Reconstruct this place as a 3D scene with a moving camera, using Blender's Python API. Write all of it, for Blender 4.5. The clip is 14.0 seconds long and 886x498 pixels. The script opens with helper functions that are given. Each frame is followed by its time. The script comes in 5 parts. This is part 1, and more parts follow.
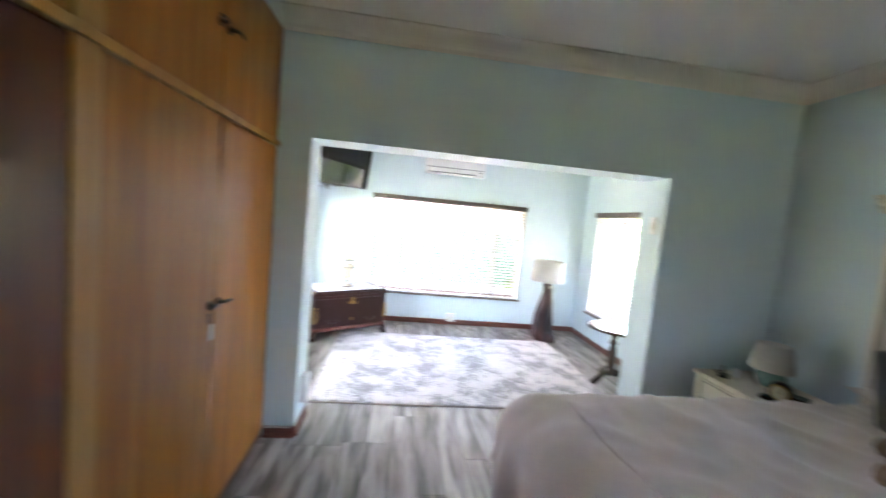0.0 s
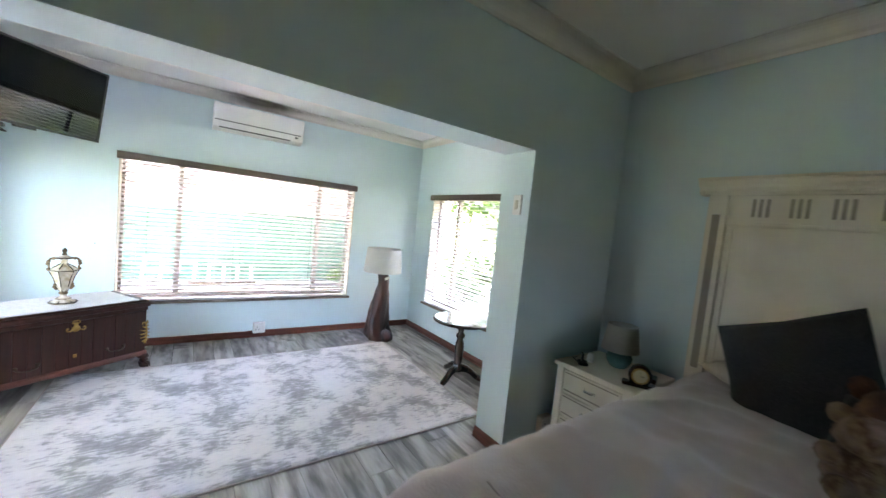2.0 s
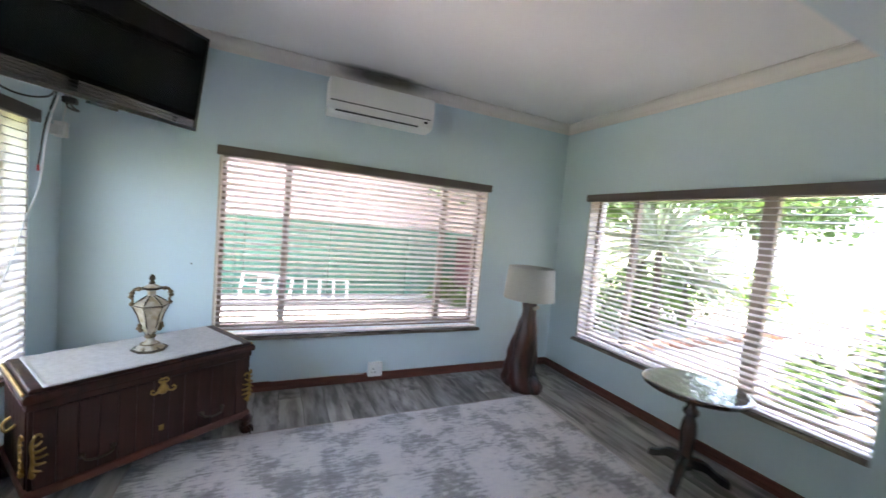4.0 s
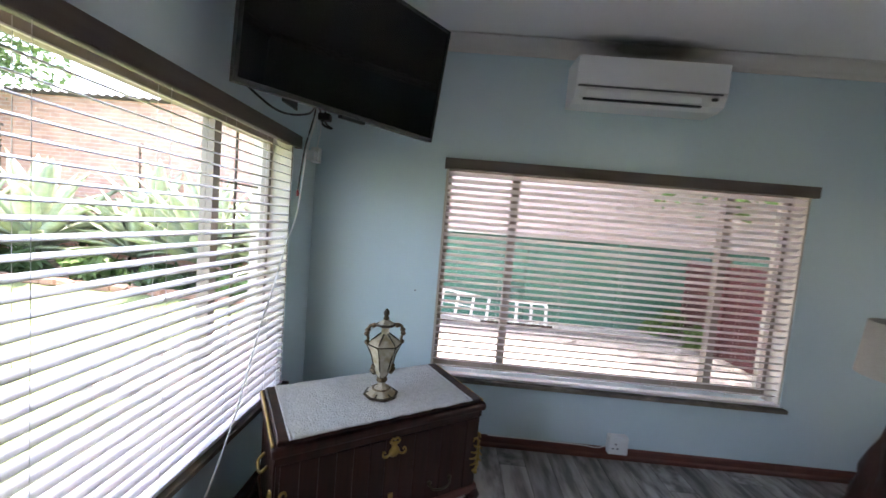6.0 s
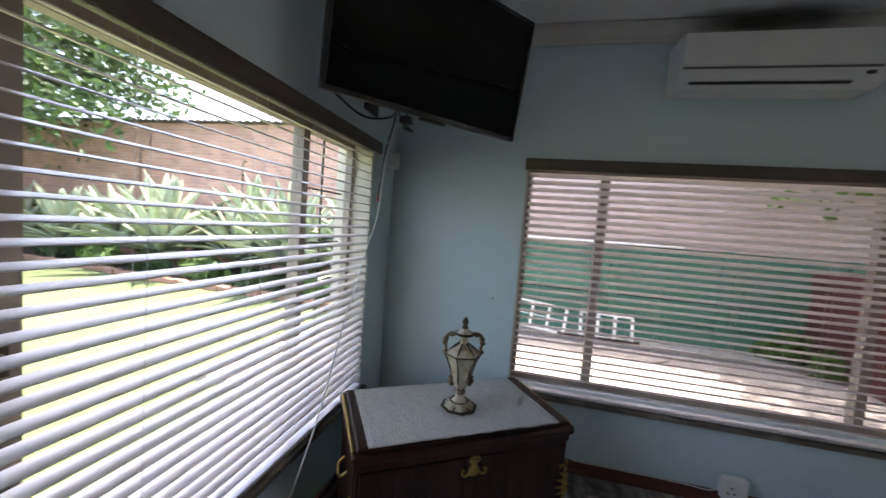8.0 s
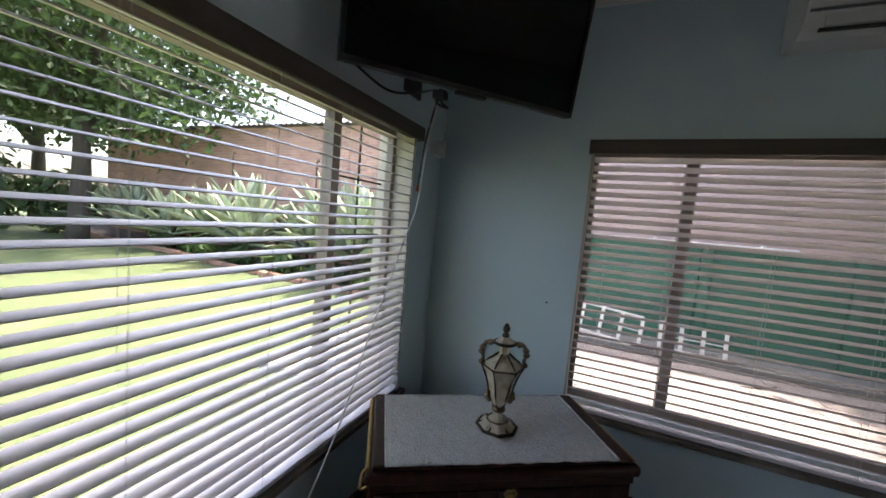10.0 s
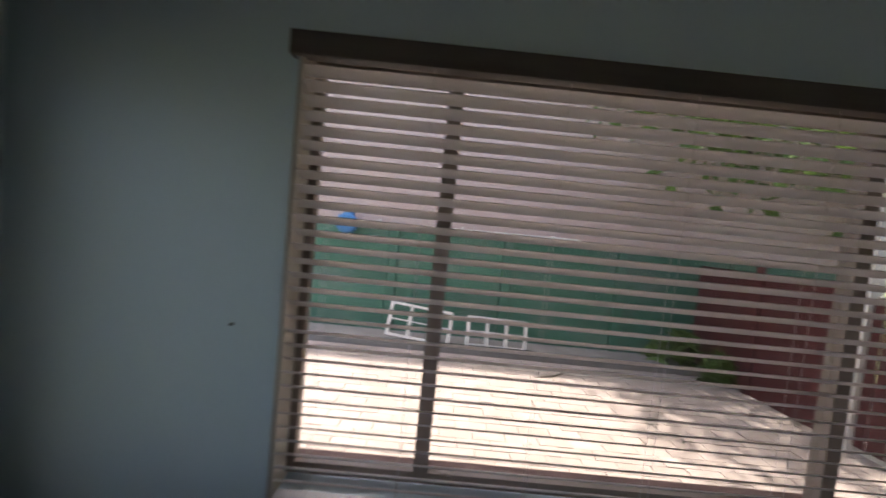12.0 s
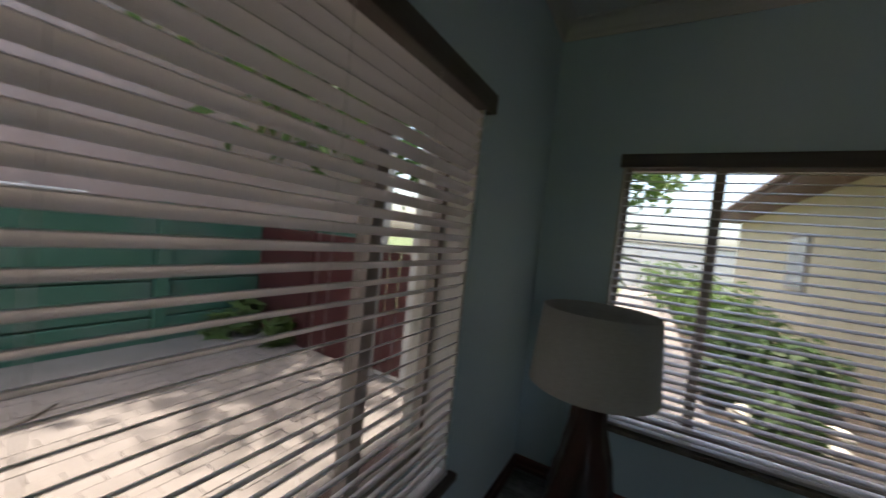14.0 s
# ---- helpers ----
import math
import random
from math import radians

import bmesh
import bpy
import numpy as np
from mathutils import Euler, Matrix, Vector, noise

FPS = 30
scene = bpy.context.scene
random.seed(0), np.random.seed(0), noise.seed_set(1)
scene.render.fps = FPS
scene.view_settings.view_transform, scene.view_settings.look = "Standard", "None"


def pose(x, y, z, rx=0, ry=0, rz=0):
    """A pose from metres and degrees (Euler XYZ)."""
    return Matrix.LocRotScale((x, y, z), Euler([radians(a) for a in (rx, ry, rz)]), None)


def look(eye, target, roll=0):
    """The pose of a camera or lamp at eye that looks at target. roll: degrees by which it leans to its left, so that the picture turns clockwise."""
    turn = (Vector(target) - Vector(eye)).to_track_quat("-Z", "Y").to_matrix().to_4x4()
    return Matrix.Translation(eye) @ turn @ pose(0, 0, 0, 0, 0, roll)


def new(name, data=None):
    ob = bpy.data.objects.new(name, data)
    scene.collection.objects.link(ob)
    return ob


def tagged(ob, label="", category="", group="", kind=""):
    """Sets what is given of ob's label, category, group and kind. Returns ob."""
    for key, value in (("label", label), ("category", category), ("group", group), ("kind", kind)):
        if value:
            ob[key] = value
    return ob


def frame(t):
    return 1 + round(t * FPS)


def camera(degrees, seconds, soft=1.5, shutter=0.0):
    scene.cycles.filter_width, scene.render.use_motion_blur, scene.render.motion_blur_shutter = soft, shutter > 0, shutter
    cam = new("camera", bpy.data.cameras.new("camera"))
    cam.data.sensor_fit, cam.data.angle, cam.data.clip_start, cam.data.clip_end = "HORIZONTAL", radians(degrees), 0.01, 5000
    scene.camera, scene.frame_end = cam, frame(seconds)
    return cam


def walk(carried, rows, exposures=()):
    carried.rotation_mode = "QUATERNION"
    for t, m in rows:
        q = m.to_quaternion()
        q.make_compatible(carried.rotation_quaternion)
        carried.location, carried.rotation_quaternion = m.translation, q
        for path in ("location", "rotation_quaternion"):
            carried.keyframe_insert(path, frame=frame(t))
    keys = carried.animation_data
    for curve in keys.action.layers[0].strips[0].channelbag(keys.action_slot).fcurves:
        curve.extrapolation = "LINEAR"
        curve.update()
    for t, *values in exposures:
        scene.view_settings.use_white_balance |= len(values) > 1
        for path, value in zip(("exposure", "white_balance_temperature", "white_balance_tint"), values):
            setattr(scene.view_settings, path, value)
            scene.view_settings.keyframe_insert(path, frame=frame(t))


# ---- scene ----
cam = camera(101.2, 14.0, shutter=0.5)
PATH = [
    (0, (-0.176, 0.528, 1.563), (0.053, 2.509, 1.405), 5.3),
    (0.5, (-0.075, 0.532, 1.53), (0.81, 2.32, 1.39), 5.6),
    (1, (-0.006, 0.698, 1.504), (1.103, 2.358, 1.377), 6.0),
    (1.5, (-0.086, 1.05, 1.5), (1.031, 2.705, 1.377), 5.7),
    (2, (-0.06, 1.383, 1.483), (1.086, 3.017, 1.354), 5.8),
    (4.5, (-0.319, 3.055, 1.423), (0.327, 4.945, 1.307), 5.1),
    (5, (-0.421, 3.241, 1.418), (-0.034, 5.201, 1.311), 5.1),
    (5.5, (-0.502, 3.418, 1.419), (-0.4, 5.412, 1.3), 4.8),
    (6, (-0.534, 3.553, 1.451), (-0.591, 5.547, 1.311), 4.9),
    (6.5, (-0.601, 3.608, 1.435), (-0.736, 5.6, 1.307), 4.7),
    (7, (-0.641, 3.605, 1.44), (-0.824, 5.592, 1.303), 4.6),
    (7.5, (-0.626, 3.624, 1.436), (-0.899, 5.601, 1.298), 4.5),
    (8, (-0.595, 3.637, 1.431), (-1.029, 5.585, 1.3), 4.5),
    (8.5, (-0.57, 3.631, 1.437), (-1.239, 5.51, 1.303), 4.4),
    (11, (-0.416, 4.319, 1.395), (-1.21, 6.147, 1.223), 5.0),
    (11.5, (-0.274, 4.603, 1.397), (-0.617, 6.567, 1.228), 5.9),
    (12, (-0.158, 4.818, 1.344), (-0.138, 6.815, 1.241), 5.6),
    (12.5, (-0.046, 5.059, 1.356), (0.552, 6.962, 1.221), 5.7),
    (13, (0.128, 5.182, 1.268), (1.223, 6.855, 1.232), 6.7),
    (13.5, (0.316, 5.264, 1.272), (1.725, 6.683, 1.252), 6.2),
    (14, (0.438, 5.329, 1.349), (2.174, 6.319, 1.266), 6.1),
]
STOPS = [(0.0, 6.85, 6750, 25), (0.5, 6.70, 6650, 21), (1.0, 6.50, 6650, 20), (2.0, 6.10, 6650, 19), (4.5, 4.77, 6700, 21), (5.0, 4.64, 6650, 21), (5.5, 4.47, 6650, 21), (6.5, 4.04, 6700, 21),
         (7.5, 3.61, 6700, 21), (8.5, 3.28, 6750, 20), (11.0, 2.72, 6800, 20), (12.0, 2.44, 7100, 21), (13.0, 2.07, 7000, 19), (14.0, 2.05, 6850, 15)]
walk(cam, [(t, look(eye, target, roll)) for t, eye, target, roll in PATH], STOPS)

# ---- world and sun ----
SUN_EL, SUN_AZ = 76.0, -8.0   # degrees; azimuth from +y towards +x
world = bpy.data.worlds.new("sky_world")
scene.world = world
world.use_nodes = True
wn = world.node_tree.nodes
sky = wn.new("ShaderNodeTexSky")
sky.sky_type = "NISHITA"
sky.sun_disc = False
sky.sun_elevation, sky.sun_rotation = radians(SUN_EL), radians(SUN_AZ)
sky.air_density, sky.dust_density, sky.ozone_density = 1.0, 4.0, 1.0
wn["Background"].inputs[1].default_value = 0.15
world.node_tree.links.new(sky.outputs[0], wn["Background"].inputs[0])
sun_data = bpy.data.lights.new("sun", "SUN")
sun_data.energy, sun_data.angle, sun_data.color = 2.05, radians(1.5), (1.0, 0.95, 0.87)
sun = new("sun", sun_data)
sun_dir = Vector((math.sin(radians(SUN_AZ)) * math.cos(radians(SUN_EL)), math.cos(radians(SUN_AZ)) * math.cos(radians(SUN_EL)), math.sin(radians(SUN_EL))))
sun.matrix_world = look(sun_dir * 30, (0, 0, 0))


# ---- materials ----
def material(name):
    m = bpy.data.materials.new(name)
    m.use_nodes = True
    return m, m.node_tree.nodes, m.node_tree.links, m.node_tree.nodes["Principled BSDF"]


def surface(name, a, b=None, rough=0.6, metal=0.0, scale=6.0, stretch=(1, 1, 1), detail=5.0, bump=0.1, fine=60.0, sharp=0.0,
            sheen=0.0, vary=0.0, coat=0.0, wear=None, wear_scale=1.5, bump_dist=0.004, translucent=0.0):
    """Two colours mixed by a stretched noise, a fine grain for relief, optional wear in a third colour and random shift per object."""
    m, n, l, p = material(name)
    b = b or tuple(c * 0.8 for c in a)
    co = n.new("ShaderNodeTexCoord")
    info = n.new("ShaderNodeObjectInfo")
    shift = n.new("ShaderNodeVectorMath"); shift.operation = "MULTIPLY_ADD"
    rv = n.new("ShaderNodeCombineXYZ")
    for i in range(3):
        l.new(info.outputs["Random"], rv.inputs[i])
    shift.inputs[1].default_value = (37.0, 53.0, 71.0) if vary else (0, 0, 0)
    l.new(rv.outputs[0], shift.inputs[0]); l.new(co.outputs["Object"], shift.inputs[2])
    mp = n.new("ShaderNodeMapping"); mp.inputs["Scale"].default_value = stretch
    l.new(shift.outputs[0], mp.inputs[0])
    nz = n.new("ShaderNodeTexNoise"); nz.inputs["Scale"].default_value = scale; nz.inputs["Detail"].default_value = detail
    l.new(mp.outputs[0], nz.inputs["Vector"])
    rp = n.new("ShaderNodeValToRGB")
    rp.color_ramp.elements[0].position, rp.color_ramp.elements[1].position = 0.3 + sharp * 0.17, 0.7 - sharp * 0.17
    rp.color_ramp.elements[0].color, rp.color_ramp.elements[1].color = (*a, 1), (*b, 1)
    l.new(nz.outputs["Fac"], rp.inputs[0])
    colour = rp.outputs[0]
    if wear:
        wz = n.new("ShaderNodeTexNoise"); wz.inputs["Scale"].default_value = wear_scale; wz.inputs["Detail"].default_value = 8
        l.new(mp.outputs[0], wz.inputs["Vector"])
        wr = n.new("ShaderNodeValToRGB"); wr.color_ramp.elements[0].position, wr.color_ramp.elements[1].position = 0.5, 0.68
        l.new(wz.outputs["Fac"], wr.inputs[0])
        mx = n.new("ShaderNodeMix"); mx.data_type = "RGBA"
        l.new(wr.outputs[0], mx.inputs[0]); l.new(colour, mx.inputs[6]); mx.inputs[7].default_value = (*wear, 1)
        colour = mx.outputs[2]
    if vary:
        hs = n.new("ShaderNodeHueSaturation")
        mr = n.new("ShaderNodeMapRange"); mr.inputs[3].default_value, mr.inputs[4].default_value = 1 - vary, 1 + vary
        l.new(info.outputs["Random"], mr.inputs[0]); l.new(mr.outputs[0], hs.inputs["Value"]); l.new(colour, hs.inputs["Color"])
        colour = hs.outputs[0]
    l.new(colour, p.inputs["Base Color"])
    p.inputs["Roughness"].default_value, p.inputs["Metallic"].default_value = rough, metal
    p.inputs["Coat Weight"].default_value = coat
    p.inputs["Sheen Weight"].default_value = sheen
    fz = n.new("ShaderNodeTexNoise"); fz.inputs["Scale"].default_value = fine; fz.inputs["Detail"].default_value = 4
    l.new(mp.outputs[0], fz.inputs["Vector"])
    rr = n.new("ShaderNodeMapRange"); rr.inputs[3].default_value, rr.inputs[4].default_value = max(rough - 0.08, 0.02), min(rough + 0.1, 1) if rough else 0.04
    l.new(nz.outputs["Fac"], rr.inputs[0]); l.new(rr.outputs[0], p.inputs["Roughness"])
    bp = n.new("ShaderNodeBump"); bp.inputs["Strength"].default_value = bump; bp.inputs["Distance"].default_value = bump_dist
    l.new(fz.outputs["Fac"], bp.inputs["Height"]); l.new(bp.outputs[0], p.inputs["Normal"])
    if translucent:
        tr = n.new("ShaderNodeBsdfTranslucent"); l.new(colour, tr.inputs[0])
        ms = n.new("ShaderNodeMixShader"); ms.inputs[0].default_value = translucent
        l.new(p.outputs[0], ms.inputs[1]); l.new(tr.outputs[0], ms.inputs[2]); l.new(ms.outputs[0], n["Material Output"].inputs[0])
    return m


def glass_material(name):
    m, n, l, p = material(name)
    n.remove(p)
    t, g, f, ms = (n.new(k) for k in ("ShaderNodeBsdfTransparent", "ShaderNodeBsdfGlossy", "ShaderNodeLayerWeight", "ShaderNodeMixShader"))
    t.inputs[0].default_value = (0.96, 0.98, 0.97, 1)
    g.inputs["Roughness"].default_value = 0.02
    f.inputs["Blend"].default_value = 0.12
    fall = n.new("ShaderNodeMath"); fall.operation = "POWER"; fall.inputs[1].default_value = 2.0
    gain = n.new("ShaderNodeMath"); gain.operation = "MULTIPLY_ADD"; gain.inputs[1].default_value, gain.inputs[2].default_value = 0.35, 0.015
    l.new(f.outputs["Facing"], fall.inputs[0]); l.new(fall.outputs[0], gain.inputs[0]); l.new(gain.outputs[0], ms.inputs[0]); l.new(t.outputs[0], ms.inputs[1]); l.new(g.outputs[0], ms.inputs[2])
    l.new(ms.outputs[0], n["Material Output"].inputs[0])
    return m


def brick_material(name, a, b, mortar, scale=1.0):
    """Face brick of 222 by 85 mm courses for a wall that stays far off; the wall runs along its own x and z."""
    m, n, l, p = material(name)
    co = n.new("ShaderNodeTexCoord"); sep = n.new("ShaderNodeSeparateXYZ"); cmb = n.new("ShaderNodeCombineXYZ")
    l.new(co.outputs["Object"], sep.inputs[0]); l.new(sep.outputs[0], cmb.inputs[0]); l.new(sep.outputs[2], cmb.inputs[1])
    br = n.new("ShaderNodeTexBrick")
    br.inputs["Scale"].default_value = 1.0
    br.inputs["Brick Width"].default_value, br.inputs["Row Height"].default_value, br.inputs["Mortar Size"].default_value = 0.232 * scale, 0.085 * scale, 0.006
    br.inputs["Color1"].default_value, br.inputs["Color2"].default_value, br.inputs["Mortar"].default_value = (*a, 1), (*b, 1), (*mortar, 1)
    l.new(cmb.outputs[0], br.inputs["Vector"])
    nz = n.new("ShaderNodeTexNoise"); nz.inputs["Scale"].default_value = 1.3; nz.inputs["Detail"].default_value = 6
    l.new(co.outputs["Object"], nz.inputs["Vector"])
    hs = n.new("ShaderNodeHueSaturation"); mr = n.new("ShaderNodeMapRange"); mr.inputs[3].default_value, mr.inputs[4].default_value = 0.6, 1.4
    l.new(nz.outputs["Fac"], mr.inputs[0]); l.new(mr.outputs[0], hs.inputs["Value"]); l.new(br.outputs["Color"], hs.inputs["Color"])
    l.new(hs.outputs[0], p.inputs["Base Color"]); p.inputs["Roughness"].default_value = 0.9
    bp = n.new("ShaderNodeBump"); bp.inputs["Distance"].default_value = 0.008; bp.invert = True
    l.new(br.outputs["Fac"], bp.inputs["Height"]); l.new(bp.outputs[0], p.inputs["Normal"])
    return m


def rug_material(name):
    """Pale distressed pile with grey, ribbed islands."""
    m, n, l, p = material(name)
    co = n.new("ShaderNodeTexCoord")
    big = n.new("ShaderNodeTexNoise"); big.inputs["Scale"].default_value = 3.3; big.inputs["Distortion"].default_value = 0.12; big.inputs["Detail"].default_value = 12; big.inputs["Roughness"].default_value = 0.69
    l.new(co.outputs["Object"], big.inputs["Vector"])
    mp = n.new("ShaderNodeMapping"); mp.inputs["Scale"].default_value = (14, 75, 1)
    l.new(co.outputs["Object"], mp.inputs[0])
    rib = n.new("ShaderNodeTexNoise"); rib.inputs["Scale"].default_value = 1.0; rib.inputs["Detail"].default_value = 3
    l.new(mp.outputs[0], rib.inputs["Vector"])
    add = n.new("ShaderNodeMath"); add.operation = "MULTIPLY_ADD"; add.inputs[1].default_value = 0.5
    l.new(rib.outputs["Fac"], add.inputs[0]); l.new(big.outputs["Fac"], add.inputs[2])
    rp = n.new("ShaderNodeValToRGB")
    e = rp.color_ramp.elements
    e[0].position, e[0].color = 0.645, (0.57, 0.54, 0.52, 1)
    e[1].position, e[1].color = 0.90, (0.20, 0.195, 0.19, 1)
    k = e.new(0.755); k.color = (0.50, 0.475, 0.47, 1)
    k = e.new(0.79); k.color = (0.32, 0.308, 0.305, 1)
    l.new(add.outputs[0], rp.inputs[0]); l.new(rp.outputs[0], p.inputs["Base Color"])
    p.inputs["Roughness"].default_value = 0.95; p.inputs["Sheen Weight"].default_value = 0.2
    fz = n.new("ShaderNodeTexNoise"); fz.inputs["Scale"].default_value = 260
    l.new(co.outputs["Object"], fz.inputs["Vector"])
    bp = n.new("ShaderNodeBump"); bp.inputs["Distance"].default_value = 0.004; bp.inputs["Strength"].default_value = 0.6
    l.new(fz.outputs["Fac"], bp.inputs["Height"]); l.new(bp.outputs[0], p.inputs["Normal"])
    return m


WALL = surface("pale_blue_wall_paint", (0.60, 0.72, 0.755), (0.575, 0.695, 0.735), 0.55, scale=1.5, bump=0.12, fine=45)
CEIL = surface("white_ceiling_paint", (0.85, 0.835, 0.82), (0.82, 0.805, 0.79), 0.85, scale=1.2, bump=0.25, fine=70)
COVE = surface("cream_cornice_paint", (0.74, 0.70, 0.66), (0.70, 0.66, 0.62), 0.7, scale=3, bump=0.1)
PLANK = surface("grey_washed_laminate", (0.33, 0.315, 0.285), (0.10, 0.095, 0.086), 0.40, scale=2.6, stretch=(6, 0.9, 1), detail=10, bump=0.12, fine=30, sharp=0.4, vary=0.25,
                wear=(0.41, 0.395, 0.37), wear_scale=1.9)
GROOVE = surface("dark_subfloor", (0.03, 0.028, 0.026), None, 0.9)
SKIRT = surface("red_brown_skirting_wood", (0.16, 0.045, 0.025), (0.09, 0.028, 0.018), 0.4, scale=5, stretch=(1, 1, 6), bump=0.06)
OAK = surface("honey_veneer", (0.40, 0.152, 0.026), (0.27, 0.09, 0.014), 0.34, scale=2.2, stretch=(8, 8, 0.5), detail=7, bump=0.03, coat=0.08, vary=0.12)
OAK_RED = surface("red_brown_veneer", (0.125, 0.033, 0.011), (0.085, 0.021, 0.007), 0.34, scale=2.2, stretch=(8, 8, 0.5), detail=7, bump=0.03, coat=0.08)
OAK_LIGHT = surface("light_oak_edge", (0.44, 0.22, 0.065), (0.35, 0.16, 0.042), 0.35, scale=2.5, stretch=(8, 8, 0.7), bump=0.03, coat=0.3)
for wood in (OAK, OAK_RED, OAK_LIGHT):
    wood.node_tree.nodes["Principled BSDF"].inputs["Specular IOR Level"].default_value = 0.24
MAHOGANY = surface("dark_mahogany", (0.048, 0.012, 0.007), (0.014, 0.005, 0.003), 0.45, scale=3, stretch=(9, 9, 0.6), detail=7, bump=0.05, coat=0.12)
MAHOGANY.node_tree.nodes["Principled BSDF"].inputs["Specular IOR Level"].default_value = 0.25
MAHOG_RED = surface("red_mahogany_moulding", (0.14, 0.034, 0.018), (0.07, 0.018, 0.01), 0.4, scale=4, bump=0.05, coat=0.15)
STUMP = surface("polished_red_stump", (0.058, 0.014, 0.007), (0.009, 0.004, 0.003), 0.40, scale=5, stretch=(2, 2, 0.5), detail=8, bump=0.8, fine=11, sharp=0.5, coat=0.05, bump_dist=0.015)
TABLEWOOD = surface("dark_table_wood", (0.05, 0.026, 0.018), (0.025, 0.014, 0.01), 0.22, scale=4, stretch=(1, 6, 1), bump=0.03, coat=0.4)
BRASS = surface("gilt_brass", (0.50, 0.34, 0.11), (0.30, 0.19, 0.06), 0.36, metal=1.0, scale=30, bump=0.2)
IRON = surface("dark_bronze", (0.10, 0.075, 0.05), (0.05, 0.04, 0.03), 0.4, metal=0.9, scale=20)
LACE = surface("white_woven_runner", (0.66, 0.65, 0.64), (0.55, 0.54, 0.535), 0.95, scale=45, bump=1.0, fine=110, bump_dist=0.010)
GILT = surface("tarnished_gilt", (0.36, 0.27, 0.17), (0.12, 0.085, 0.055), 0.4, metal=0.9, scale=45, bump=0.4)
PORCELAIN = surface("ivory_porcelain", (0.62, 0.55, 0.44), (0.40, 0.33, 0.23), 0.3, scale=25, bump=0.15, coat=0.4, wear=(0.34, 0.24, 0.12), wear_scale=18)
BLIND_W = surface("blind_slat_lacquer", (0.66, 0.615, 0.60), (0.63, 0.585, 0.57), 0.34, scale=3, stretch=(1, 1, 1), bump=0.02, vary=0.05)
VALANCE = surface("taupe_wood_valance", (0.125, 0.10, 0.083), (0.09, 0.07, 0.058), 0.5, scale=4, stretch=(0.6, 0.6, 7), bump=0.05)
SILLWOOD = surface("worn_brown_sill", (0.17, 0.13, 0.10), (0.10, 0.075, 0.058), 0.5, scale=6, bump=0.15, wear=(0.30, 0.25, 0.2), wear_scale=5)
FRAMEPAINT = surface("taupe_window_steel", (0.27, 0.22, 0.185), (0.225, 0.18, 0.15), 0.5, scale=6, bump=0.05)
REVEAL = surface("cream_reveal_plaster", (0.56, 0.51, 0.44), (0.50, 0.455, 0.385), 0.7, scale=4, bump=0.15)
OUTSILL = surface("dull_red_sill_tile", (0.20, 0.12, 0.10), (0.14, 0.085, 0.07), 0.8, scale=6, bump=0.3)
CORD = surface("pale_cord", (0.55, 0.52, 0.49), None, 0.8)
GLASS = glass_material("window_glass")
WHITEPLASTIC = surface("white_plastic", (0.78, 0.78, 0.77), (0.75, 0.75, 0.74), 0.35, scale=3, bump=0.01)
GREYLINE = surface("grey_gap_plastic", (0.16, 0.16, 0.16), None, 0.6)
BLACKPLASTIC = surface("black_plastic", (0.012, 0.012, 0.013), (0.018, 0.018, 0.019), 0.35, bump=0.02)
SCREEN = surface("black_glossy_screen", (0.004, 0.004, 0.005), (0.005, 0.005, 0.006), 0.0, scale=2, bump=0.0)
SCREEN.node_tree.nodes["Principled BSDF"].inputs["Specular IOR Level"].default_value = 0.22
CREAMPLASTIC = surface("cream_plastic", (0.68, 0.63, 0.54), None, 0.4)
REDPLASTIC = surface("red_plastic", (0.45, 0.03, 0.03), None, 0.4)
SHADE = surface("linen_lampshade", (0.58, 0.57, 0.53), (0.52, 0.51, 0.47), 0.9, scale=40, stretch=(1, 1, 4), bump=0.4, fine=180, translucent=0.28)
HEADBOARD = surface("antique_cream_paint", (0.74, 0.69, 0.60), (0.68, 0.63, 0.54), 0.5, scale=3, bump=0.06, wear=(0.64, 0.58, 0.49), wear_scale=3)
FLUTE = surface("grey_brown_glaze", (0.36, 0.32, 0.27), (0.29, 0.25, 0.21), 0.6)
DUVET = surface("taupe_plush_bedding", (0.53, 0.455, 0.415), (0.44, 0.375, 0.34), 0.9, scale=3.2, bump=0.5, fine=120, sheen=0.6, sharp=0.1, wear=(0.57, 0.53, 0.51), wear_scale=2.4)
PILLOW_DARK = surface("charcoal_woven_fabric", (0.025, 0.027, 0.030), (0.016, 0.018, 0.020), 0.95, scale=70, bump=0.9, fine=140, sheen=0.04)
PILLOW_LIGHT = surface("cream_pillow_cotton", (0.55, 0.5, 0.44), (0.48, 0.43, 0.38), 0.9, scale=8, bump=0.3)
PLAID = surface("pale_patchwork_plush", (0.22, 0.15, 0.085), (0.09, 0.05, 0.025), 0.98, scale=28, bump=1.0, fine=90, sharp=0.6, wear=(0.28, 0.20, 0.16), wear_scale=14, bump_dist=0.01)
FUR = surface("brown_plush_fur", (0.085, 0.036, 0.013), (0.04, 0.017, 0.007), 0.98, scale=40, bump=1.0, fine=90, wear=(0.16, 0.09, 0.04), wear_scale=8, bump_dist=0.012)
TEAL = surface("glazed_teal_ceramic", (0.10, 0.23, 0.22), (0.22, 0.34, 0.31), 0.2, scale=9, bump=0.03, coat=0.5)
CLOCKFACE = surface("ivory_clock_face", (0.6, 0.55, 0.42), None, 0.4)
